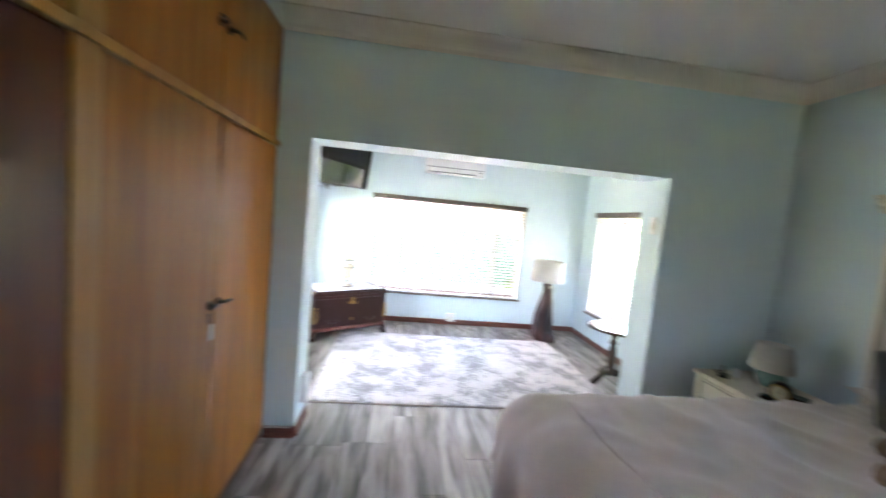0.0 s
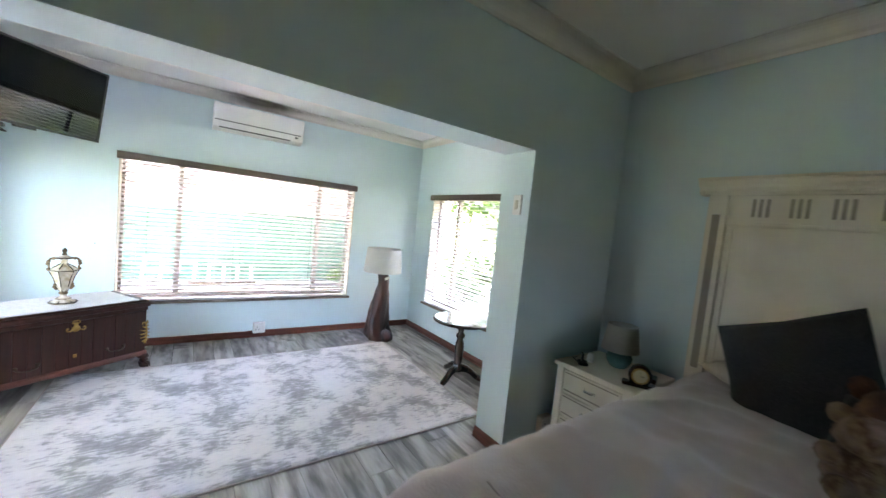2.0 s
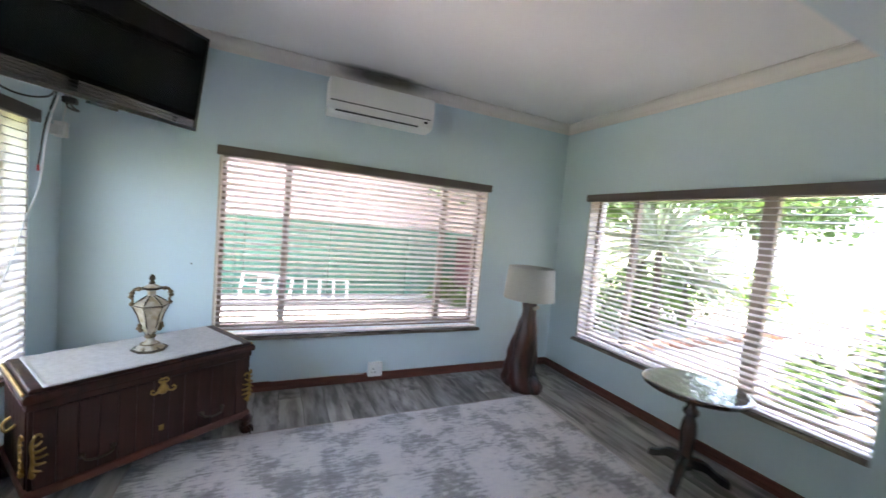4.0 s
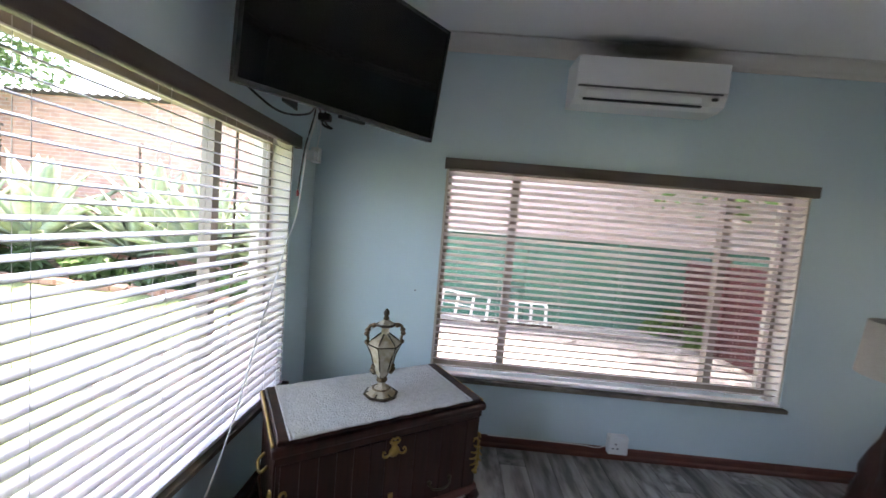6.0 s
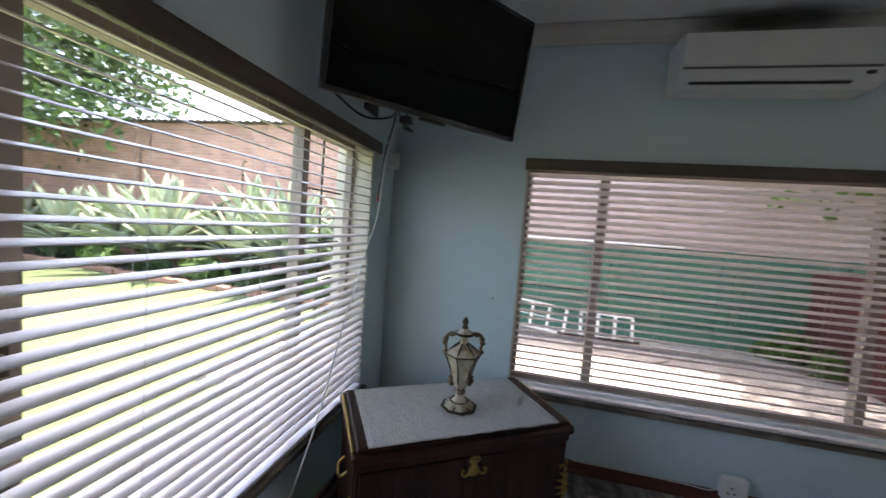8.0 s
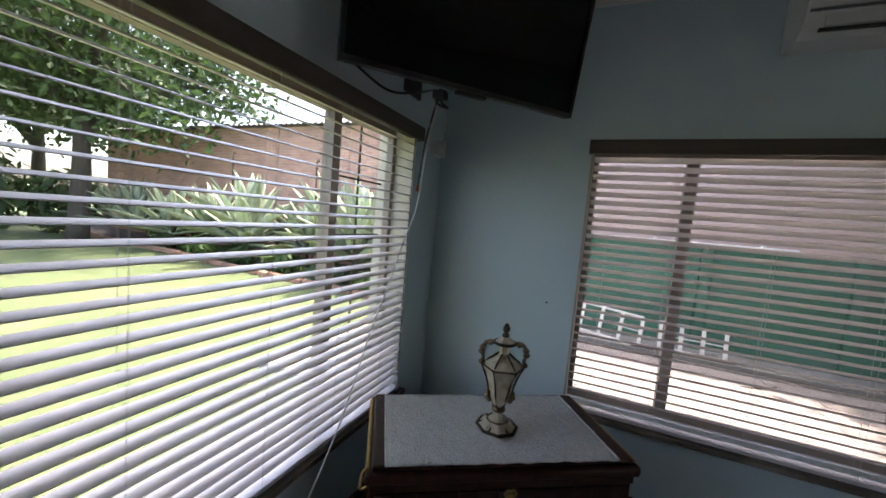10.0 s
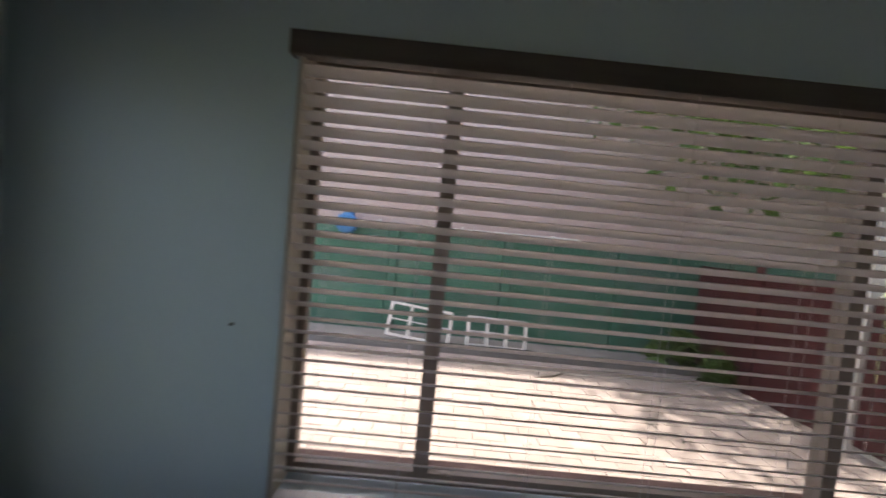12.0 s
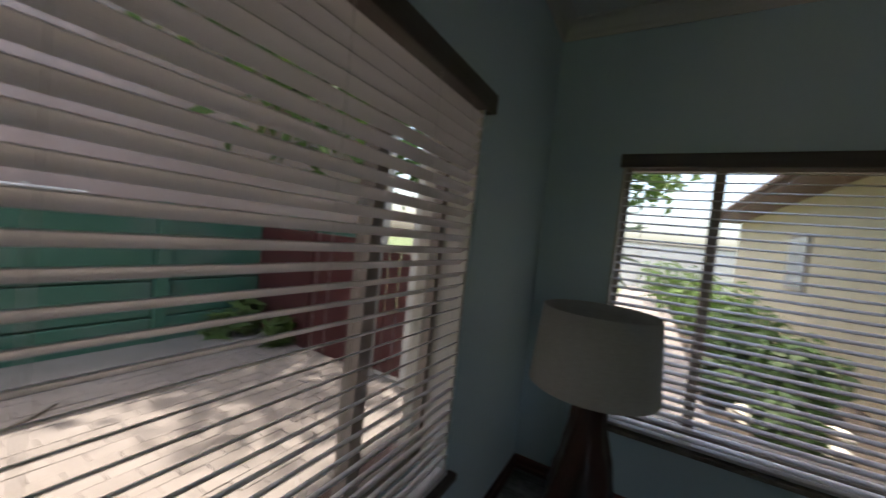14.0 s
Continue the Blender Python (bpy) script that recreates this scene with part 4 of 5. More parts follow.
single("floor_flex", tube(arc([(-.99, YO - .03, .078), (-.9, YO - .028, .08), (-.82, YO - .03, .079)], 4), .0035, 5), WHITEPLASTIC, "white flex along the bedroom skirting", "cable")


# ---- fitted cupboards ----
XC = -1.0


def cupboard(y0, y1, zl, zh, split, mats, label, lower):
    c = thing("cupboard", pose(XC, y0, 0), label, "cupboard", "fitted cupboards")
    L = y1 - y0
    part("carcass", boxes((BX0 - XC + .005, -.022, 0.0, .02, zl, zh), (BX0 - XC + .005, -.022, L - .02, L, zl, zh), (BX0 - XC + .005, -.022, .02, L - .02, zl, zl + .02), (BX0 - XC + .005, -.022, .02, L - .02, zh - .02, zh), (BX0 - XC + .005, BX0 - XC + .012, .02, L - .02, zl + .02, zh - .02)), OAK, c)
    for k, (a, b) in enumerate(((.004, split - y0 - .003), (split - y0 + .003, L - .004))):
        d = part("door", boxes((-.02, 0, a, b, zl + .006, zh - .006), bevel=.002), mats[k], c, "flush varnished veneer door")
        s = 1 if k == 0 else -1
        ye = (b - .035) if k == 0 else (a + .035)
        hz = 1.09 if lower else zl + .34
        bm = tube([(0, ye, hz), (.03, ye, hz)], .009, 8)
        tube(arc([(.03, ye, hz), (.036, ye - s * .03, hz + .003), (.034, ye - s * .065, hz - .002)], 4), .008, 6, bm, taper=.006)
        lathe([(.02, -.003), (.02, .003), (.012, .006)], 14, bm=bm, m=pose(.003, ye, hz, 0, 90))
        part("handle", bm, IRON, d, "dark bronze lever handle", True)
        if lower and k == 0:
            part("lock_plate", boxes((0.0005, .004, ye - .012, ye + .012, hz - .085, hz - .035), bevel=.001), IRON, d)
            part("key_tag", boxes((.006, .010, ye - .004, ye + .02, hz - .16, hz - .09)), CREAMPLASTIC, d, "pale hanging key tag")
    return c


PA, PB, PC = (1.62, 2.97, 2.26), (.18, 1.53, .85), (-1.30, .09, -.60)
for i, (a, b, s) in enumerate((PA, PB, PC)):
    cupboard(a, b, .06, 1.93, s, (OAK, OAK) if i == 0 else (OAK_RED, OAK_RED), "tall fitted cupboard with honey veneer doors" if i == 0 else "tall fitted cupboard with red-brown veneer doors", True)
    cupboard(a, b, 1.965, 2.645, s, (OAK, OAK) if i == 0 else (OAK_RED, OAK), "high fitted top cupboard with veneer doors under the cornice", False)
single("trim_cupboard_rail", boxes((XC - .012, XC + .014, -1.35, 2.985, 1.931, 1.964), bevel=.003), OAK_LIGHT, "light oak rail between the lower and upper cupboards", "rail", "structure")
for a, b in ((1.532, 1.618), (.092, .178)):
    single("trim_cupboard_stile", boxes((XC - .02, XC + .006, a, b, .0, 1.93), (XC - .02, XC + .006, a, b, 1.965, 2.645)), OAK_LIGHT, "light oak upright between cupboards", "stile", "structure")
single("trim_cupboard_plinth", boxes((XC - .03, XC - .012, -1.35, 2.985, 0, .058)), SKIRT, "dark plinth under the cupboards", "plinth", "structure")
single("trim_cupboard_bulkhead", boxes((BX0, XC - .004, BY0, 2.989, 2.647, HB - .001)), COVE, "cream bulkhead over the cupboards", "bulkhead", "structure")
single("wall_cupboard_end", boxes((BX0, XC, BY0, -1.352, 0, 2.646)), WALL, "plain wall beside the cupboards", "wall", "structure")


# ---- bed ----
def bed():
    yc = 1.455
    b = thing("bed", pose(2.69, yc, 0), "large bed with antique cream panelled headboard", "bed")
    hw = .885
    # headboard: own x from the wall into the room is negative
    part("headboard_panel", boxes((-.05, -.01, -hw + .10, hw - .10, .3, 1.67), bevel=.003), HEADBOARD, b, "plain cream headboard panel")
    for s in (-1, 1):
        y0, y1 = (hw - .10, hw) if s > 0 else (-hw, -hw + .10)
        part("headboard_post", boxes((-.085, -.005, y0, y1, 0, 1.84), bevel=.004), HEADBOARD, b)
        part("post_groove", boxes((-.088, -.084, y0 + .03, y1 - .03, .75, 1.72), bevel=.001), FLUTE, b, "glazed fluted inset")
        part("inner_moulding", boxes((-.065, -.045, s * (hw - .125) - .012, s * (hw - .125) + .012, .35, 1.655), bevel=.006), HEADBOARD, b)
    part("frieze", boxes((-.06, -.008, -hw + .10, hw - .10, 1.67, 1.84), bevel=.002), HEADBOARD, b)
    part("frieze_bead", boxes((-.078, -.05, -hw + .10, hw - .10, 1.655, 1.678), bevel=.008), HEADBOARD, b)
    # fluted groups along the frieze
    groups = [0.0] + [s * (.135 + .165 * k) for k in range(4) for s in (-1, 1)]
    fl = finish("flute", boxes((-.0645, -.058, -.008, .008, -.052, .052), bevel=.002), FLUTE)
    for gy in groups:
        for q in ((0,) if gy == 0.0 else (-.032, 0, .032)):
            share("flute", fl, b, pose(0, gy + q, 1.765))
    corn = [(-.005, 0), (-.088, 0), (-.09, .014), (-.105, .022), (-.108, .04), (-.13, .055), (-.135, .075), (-.15, .085), (-.15, .10), (-.005, .10)]
    bm = prism([(y, z) for y, z in corn], -hw - .05, hw + .05, m=Matrix(((0, 1, 0, 0), (1, 0, 0, 0), (0, 0, 1, 1.84), (0, 0, 0, 1))))
    part("cornice", bm, HEADBOARD, b, "stepped cream cornice")
    part("bed_base", boxes((-2.18, -.09, -.80, .80, .10, .36), bevel=.02), HEADBOARD, b)
    part("mattress", boxes((-2.20, -.09, -.82, .82, .362, .66), bevel=.06), PILLOW_LIGHT, b)
    for sx in (-2.12, -.2):
        for sy in (-.74, .74):
            part("leg", boxes((sx - .035, sx + .035, sy - .035, sy + .035, 0, .10), bevel=.004), HEADBOARD, b)
    return b


bed()


def relief(x, y):
    """Soft folds and hollows of the cover."""
    v = Vector((x, y, 0))
    ridge = 1 - abs(noise.noise(v * 2.6 + Vector((4, 1, 7)))) * 2
    return .026 * noise.noise(v * 1.7 + Vector((0, 0, 2))) + .010 * noise.noise(v * 5 + Vector((0, 0, 9))) + .016 * max(0, ridge) ** 3 + .006 * noise.noise(v * 13)


def duvet():
    """Plush cover over the mattress, falling over the foot and both sides."""
    bm = bmesh.new()
    X0, X1, Y0, Y1, ZT = .36, 2.52, .575, 2.335, .775
    nx, ny = 110, 100
    drop = .42
    ext = .16
    grid = []
    for i in range(nx + 1):
        row = []
        for j in range(ny + 1):
            s = -drop + (X1 - X0 + drop) * i / nx          # along, negative hangs over the foot
            t = -drop + (Y1 - Y0 + 2 * drop) * j / ny
            x, y, z = X0 + s, Y0 + t, ZT
            R = .23
            def fold(v):
                # arc length past an edge -> (outward, down)
                if v < -R * 1.57 + R:
                    d = -v + R - R * 1.57
                    return -0.0, -(R + d)
                if v < R:
                    a = (R - v) / R
                    return R - R * math.sin(a), -R * (1 - math.cos(a))
                return None
            f = fold(s)
            if f:
                x = X0 + f[0]; z += f[1]
            w = Y1 - Y0
            g = fold(t) if t < w / 2 else fold(w - t)
            if g:
                y = (Y0 + g[0]) if t < w / 2 else (Y1 - g[0]); z += g[1]
            hang = max(0, min(1, (ZT - z - .1) / .3))
            n1 = noise.noise(Vector((x * 1.7, y * 1.7, 2.0))); n2 = noise.noise(Vector((x * 5, y * 5, 9.0)))
            z += relief(x, y) * (1 - hang)
            wob = hang * (.035 * math.sin(14 * (x - y)) + .015 * math.sin(31 * (x - y) + 2) + .02 * n2)
            if f and s < R:
                x -= wob
            if g:
                y += wob * (-1 if t < w / 2 else 1) * .6
            z = max(z, .33)
            row.append(bm.verts.new((x, y, z)))
        grid.append(row)
    for i in range(nx):
        for j in range(ny):
            bm.faces.new((grid[i][j], grid[i + 1][j], grid[i + 1][j + 1], grid[i][j + 1]))
    g = bmesh.ops.extrude_face_region(bm, geom=bm.faces[:])
    for v in [v for v in g["geom"] if isinstance(v, bmesh.types.BMVert)]:
        v.co.z -= .012
    d = thing("bed_cover", pose(0, 0, 0), "taupe plush throw spread over the bed", "bedspread")
    part("cloth", bm, DUVET, d, smooth=True)
    pts = []
    for k in range(30):
        y = Y0 + .16 + (Y1 - Y0 - .32) * k / 29
        x = X0 + .30
        pts.append((x, y, ZT + .003 + relief(x, y)))
    part("seam", tube(pts[2:-2], .005, 6), DUVET, d, "stitched hem line")


duvet()


def pillow(name, m, w, h, d, mat, label, seed, category="cushion"):
    p = thing(name, m, label, category)
    part("cover", cushion(w, h, d, seed=seed), mat, p, smooth=True)
    return p


pillow("cushion", pose(2.15, 1.75, .975, 17, 24, 82), .56, .54, .17, PILLOW_DARK, "charcoal woven scatter cushion leaning on the headboard", 3)
pillow("cushion", pose(2.13, 1.17, .97, 20, 30, 76), .58, .57, .20, PILLOW_DARK, "large charcoal woven cushion leaning on the headboard", 8)
pillow("cushion", pose(1.90, 1.41, .87, 26, -3, 76), .40, .28, .14, PILLOW_DARK, "small dark oblong cushion behind the toy", 5)
pillow("pillow", pose(2.42, 1.82, .84, -78, 0, 90), .66, .40, .16, PILLOW_LIGHT, "cream bed pillow lying at the headboard", 11, "pillow")
pillow("pillow", pose(2.42, .98, .84, -78, 0, 90), .72, .42, .16, PILLOW_LIGHT, "cream bed pillow lying at the headboard", 14, "pillow")


def blob(bm, m, rx, ry, rz, seg=14, rough=.06, seed=0):
    rings = []
    n = 9
    for i in range(1, n):
        t = math.pi * i / n
        rings.append([bm.verts.new(m @ Vector([(1 + rough * noise.noise(Vector((math.sin(t) * math.cos(a) * 4 + seed, math.sin(t) * math.sin(a) * 4, math.cos(t) * 4)))) * c for c in (rx * math.sin(t) * math.cos(a), ry * math.sin(t) * math.sin(a), rz * math.cos(t))])) for a in [math.tau * k / seg for k in range(seg)]])
    for a, b in zip(rings, rings[1:]):
        for k in range(seg):
            bm.faces.new((a[k], a[(k + 1) % seg], b[(k + 1) % seg], b[k]))
    for ring, z in ((rings[0], rz), (rings[-1], -rz)):
        v = bm.verts.new(m @ Vector((0, 0, z)))
        for k in range(seg):
            bm.faces.new((ring[k], ring[(k + 1) % seg], v))


# plush bears: one plain mesh each
def plush_bear(m, mat, label):
    bm = bmesh.new()
    for x, y, z, a, b_, c in ((0, 0, .11, .115, .12, .12), (-.02, .0, .25, .10, .105, .09), (-.10, 0, .235, .045, .048, .038), (.01, .085, .32, .025, .042, .042), (.01, -.085, .32, .025, .042, .042),
                              (-.10, .08, .05, .10, .048, .048), (-.11, -.07, .05, .10, .048, .048), (-.07, .12, .16, .085, .04, .042), (-.06, -.13, .15, .085, .04, .045)):
        blob(bm, Matrix.Translation((x, y, z)), a, b_, c, rough=.16, seed=x * 30 + y * 11)
    return single("plush_toy", bm, mat, label, "soft toy", smooth=True, m=m)


plush_bear(pose(1.76, 1.45, .775, 6, 18, 22) @ Matrix.Diagonal((.92, .92, .98, 1)), FUR, "brown plush toy bear sitting against the cushions")
plush_bear(pose(1.61, 1.49, .775, 4, 14, 20) @ Matrix.Diagonal((.74, .74, .78, 1)), PLAID, "small pale patchwork plush bear leaning on a brown one")


# ---- nightstand ----
def nightstand(m):
    n = thing("nightstand", m, "antique cream nightstand with drawers and chrome pulls", "nightstand")
    D, W, H = .50, .50, .66
    part("top", boxes((-D / 2 - .02, D / 2, -W / 2 - .02, W / 2 + .02, H - .03, H), bevel=.008), HEADBOARD, n)
    part("body", boxes((-D / 2 + .012, D / 2, -W / 2, W / 2, .08, H - .031)), HEADBOARD, n)
    part("plinth", boxes((-D / 2, D / 2, -W / 2 - .008, W / 2 + .008, 0, .08), bevel=.006), HEADBOARD, n)
    for s in (-1, 1):
        part("corner_post", boxes((-D / 2 - .006, -D / 2 + .03, s * (W / 2 - .025) - .025, s * (W / 2 - .025) + .025, .08, H - .031), bevel=.004), HEADBOARD, n)
    for z0, z1 in ((.10, .30), (.315, .455), (.47, .615)):
        d = part("drawer", boxes((-D / 2 - .004, -D / 2 + .02, -W / 2 + .055, W / 2 - .055, z0, z1), bevel=.005), HEADBOARD, n)
        part("moulding", boxes((-D / 2 - .009, -D / 2 - .003, -W / 2 + .07, W / 2 - .07, z0 + .012, z0 + .018), (-D / 2 - .009, -D / 2 - .003, -W / 2 + .07, W / 2 - .07, z1 - .018, z1 - .012)), FLUTE, d)
        part("pull", tube(arc([(-D / 2, -.035, (z0 + z1) / 2), (-D / 2 - .025, -.025, (z0 + z1) / 2), (-D / 2 - .028, 0, (z0 + z1) / 2), (-D / 2 - .025, .025, (z0 + z1) / 2), (-D / 2, .035, (z0 + z1) / 2)], 4), .007, 6), surface("chrome_pull", (0.8, 0.8, 0.8), None, 0.15, metal=1.0), d, "chrome pull", True)
    return n


nightstand(pose(2.28, 2.62, 0))
nl = thing("table_lamp", pose(2.34, 2.63, .66), "small table lamp, glazed teal base, cream shade", "lamp")
part("base", lathe([(.05, 0), (.06, .01), (.078, .04), (.082, .07), (.07, .10), (.04, .125), (.02, .135)], 24), TEAL, nl, "rounded teal glazed base", True)
part("neck", tube([(0, 0, .13), (0, 0, .20)], .009, 8), BRASS, nl)
part("shade", lathe([(.118, .115), (.092, .285), (.089, .285), (.115, .115), (.118, .115)], 36, close=False), SHADE, nl, "cream tapered shade", True)
ck = thing("mantel_clock", pose(2.14, 2.39, .66, 0, 0, -60) @ Matrix.Diagonal((1.0, 1.0, 1.0, 1)), "small dark wood mantel clock with brass bezel", "clock")
part("case", lathe([(.055, -.025), (.062, -.02), (.062, .02), (.055, .025)], 28, m=pose(0, 0, .068, 90)), TABLEWOOD, ck, "rounded dark wood case", True)
part("foot", boxes((-.09, .09, -.03, .03, 0, .022), bevel=.005), TABLEWOOD, ck)
part("bezel", lathe([(.043, -.004), (.047, 0), (.043, .004), (.038, .002), (.038, -.004), (.043, -.004)], 28, m=pose(0, -.027, .068, 90), close=False), BRASS, ck, smooth=True)
part("dial", lathe([(.04, -.002), (.04, .002)], 28, m=pose(0, -.027, .068, 90)), CLOCKFACE, ck)
part("hand", boxes((-.001, .001, -.031, -.0295, .068, .096), (0, .02, -.031, -.0295, .067, .069)), BLACKPLASTIC, ck)
ph = thing("phone_dock", pose(2.12, 2.75, .66, 0, 0, 40), "small black charging dock on the nightstand", "dock")
part("base", boxes((-.04, .04, -.03, .03, 0, .02), bevel=.006), BLACKPLASTIC, ph)
part("cradle", boxes((-.03, .03, .0, .012, .02, .075), bevel=.004), BLACKPLASTIC, ph)
part("lead", tube(arc([(0, .03, .012), (.05, .06, .02), (.1, .05, .004), (.14, .02, .004)], 5), .003, 5), BLACKPLASTIC, ph)
single("small_jar", lathe([(.02, 0), (.024, .006), (.024, .04), (.018, .05), (.018, .058)], 16), WHITEPLASTIC, "small white jar beside the lamp", "jar", smooth=True, m=pose(2.22, 2.76, .66))
single("trinket_box", boxes((-.05, .05, -.035, .035, 0, .03), bevel=.006), TABLEWOOD, "small dark wooden trinket box", "box", m=pose(2.30, 2.40, .66, 0, 0, 20))


# ---- outdoors: ground, yard ----
GZ = -.06
single("ground", boxes((-600, 600, -600, 600, GZ - 1, GZ)), LAWN, "sunlit mown lawn reaching far", "lawn", "structure")
yard = single("pavement", boxes((-3.3, 9.5, YF + .24, 8.80, GZ - .05, GZ + .035)), GRIT, "pinkish brick paving of the back yard", "paving", "structure")
single("pavement_path", boxes((XR + .3, 17.9, 4.75, YF + .24, GZ - .05, GZ + .05)), PAVER, "pale paved path beside the house", "paving", "structure")
single("pavement_ledge", boxes((-3.3, 3.02, 8.80, 9.25, GZ - .05, .06), bevel=.01), CONCRETE, "low grey concrete ledge along the green wall", "ledge", "structure")
gw = thing("wall_yard", pose(0, 9.25, 0), "weathered green painted yard wall with pink plaster above", "wall", kind="structure")
part("backing", boxes((-2.15, 5.2, .05, .2, GZ, 1.36)), GREENWALL, gw, "green painted backing behind the slabs")
BAY = 1.4
slab = finish("precast_slab", boxes((-BAY / 2 + .06, BAY / 2 - .06, 0, .05, .004, .336), bevel=.012), GREENWALL)
for i in range(5):
    for j in range(4):
        share("precast_slab", slab, gw, pose(-1.41 + BAY * i, .008 * (j % 2), GZ + .01 + .345 * j, .4 * (j - 1.5)))
part("plaster_upper", boxes((-2.15, 5.2, .012, .2, 1.36, 3.4)), PINKWALL, gw, "pale pink plaster band")
part("pier", boxes((-2.36, -2.15, -.06, .2, GZ, 2.5), bevel=.01), REVEAL, gw, "cream plastered end pier")
part("coping", boxes((-2.4, 5.25, -.05, .23, 3.4, 3.47), bevel=.008), CONCRETE, gw)
for i in range(6):
    x = -2.11 + BAY * i
    part("slab_post", boxes((x - .055, x + .055, -.03, .05, GZ, 1.37), bevel=.008), GREENWALL, gw)
leafy_later = ((2.78, 8.98, .20), (2.55, 9.05, .13), (2.9, 8.6, .15))
pp = thing("water_pipe", pose(0, 9.2, 1.375), "white plastic water pipe clipped along the yard wall", "pipe")
part("pipe", tube([(-1.14, 0, -.02), (1.52, 0, .0)], .016, 8), WHITEPAINT, pp)
for x in (-.9, .1, 1.2):
    part("clip", boxes((x - .012, x + .012, -.02, .05, -.02, .03), bevel=.003), WHITEPAINT, pp)
bk = thing("hose_reel", pose(-1.27, 9.12, 1.22), "blue plastic hose holder fixed to the yard wall", "hose holder")
part("drum", lathe([(.09, -.06), (.12, -.05), (.12, .05), (.09, .06)], 18, m=pose(0, 0, .1, 90)), BLUE, bk)
part("bracket", boxes((-.05, .05, .05, .13, -.08, .25), bevel=.006), BLUE, bk)


def steel_frame(m, L, H, bars):
    f = thing("window_grille", m, "white painted steel grille frame leaning on the ledge", "steel frame", "white steel grilles")
    t = .028
    part("top_rail", boxes((0, L, -t / 2, t / 2, H - t, H), bevel=.003), WHITEPAINT, f)
    part("bottom_rail", boxes((0, L, -t / 2, t / 2, 0, t), bevel=.003), WHITEPAINT, f)
    for k in range(bars):
        x = (L - t) * k / (bars - 1)
        part("upright", boxes((x, x + t + .012, -t / 2 - .002, t / 2 + .002, t, H - t), bevel=.003), WHITEPAINT, f)
    part("middle_rail", boxes((.0, L, -t / 4, t / 4, H / 2 - .006, H / 2 + .006)), WHITEPAINT, f)
    return f


steel_frame(pose(-.68, 8.86, .12, -12, 6, 0), .72, .38, 4)
steel_frame(pose(.235, 8.90, .065, -12, 1.0, 0), .69, .34, 4)
single("timber_batten", boxes((-.5, .55, -.02, .02, 0, .03), bevel=.004), TABLEWOOD, "dark timber batten lying on the ledge", "timber", m=pose(.45, 8.83, .06, 0, 0, 1))
single("stray_stick", tube(arc([(.9, 8.3, .0), (1.1, 8.36, .012), (1.25, 8.5, .006)], 4), .008, 5), BARK, "dry stick lying on the paving", "stick")

# red fence panels and white gate posts along the side of the yard
fx = 3.08
fence = thing("fence", pose(fx, 0, 0), "dark red painted board fence beside the yard", "fence")
board = finish("board", boxes((-.012, .012, -.07, .07, GZ + .05, 1.22), bevel=.003), REDGATE)
for k in range(13):
    share("board", board, fence, pose(0, 7.60 + .138 * k, 0))
for z in (.25, 1.0):
    part("rail", boxes((.012, .045, 7.52, 9.25, z, z + .07)), REDGATE, fence)
for y in (7.62, 8.4):
    part("post", boxes((-.045, -.013, y - .04, y + .04, GZ, 1.3), bevel=.004), REDGATE, fence)
for i, (x, y) in enumerate(((3.02, 7.46), (3.05, 7.04))):
    post = thing("gate_post", pose(x, y, GZ), "white painted square gate post", "post", "white gate posts")
    part("shaft", boxes((-.055, .055, -.055, .055, 0, 2.3), bevel=.006), WHITEPAINT, post)
    part("cap", boxes((-.07, .07, -.07, .07, 2.3, 2.34), bevel=.008), WHITEPAINT, post)
gate = thing("metal_gate", pose(3.04, 7.06, GZ), "white steel gate with red board infill", "gate")
for z in (.08, .55, 1.2):
    part("rail", boxes((-.015, .015, .02, .40, z, z + .035), bevel=.003), WHITEPAINT, gate)
for k in range(3):
    part("board", boxes((-.03, -.016, .03 + .125 * k, .145 + .125 * k, .12, 1.2), bevel=.003), REDGATE, gate)
pots = thing("gate_pier", pose(3.1, 6.3, GZ), "cream plastered pier beside the white gate", "pier")
part("masonry", boxes((-.1, .12, .1, .48, 0, 2.3), bevel=.008), REVEAL, pots)
part("cap", boxes((-.13, .15, .07, .51, 2.3, 2.36), bevel=.01), CONCRETE, pots)


# ---- plants ----
def blade_mesh(name, length, width, curl, fold, mat, n=7):
    """One succulent leaf along own x, rising and curling over."""
    bm = bmesh.new()
    rows = []
    for i in range(n + 1):
        f = i / n
        w = width * (math.sin(math.pi * min(1, .18 + f * .55)) if f < .6 else math.sin(math.pi * .51) * (1 - ((f - .6) / .4) ** 1.6)) / 2
        x, z = length * (f - .12 * curl * f * f), length * (.05 * f - curl * f * f * .45)
        th = width * .12 * (1 - f)
        rows.append([bm.verts.new((x, -w, z + fold * w)), bm.verts.new((x, 0, z)), bm.verts.new((x, w, z + fold * w)), bm.verts.new((x, 0, z - th))])
    for a, b in zip(rows, rows[1:]):
        for p, q in ((0, 1), (1, 2), (2, 3), (3, 0)):
            bm.faces.new((a[p], a[q], b[q], b[p]))
    bmesh.ops.remove_doubles(bm, verts=bm.verts, dist=.0004)
    return finish(name, bm, mat, True)


LEAF_MESHES = [blade_mesh("leaf", 1.0, .19, c, .45, AGAVE) for c in (.12, .3, .6)]
rnd = random.Random(5)


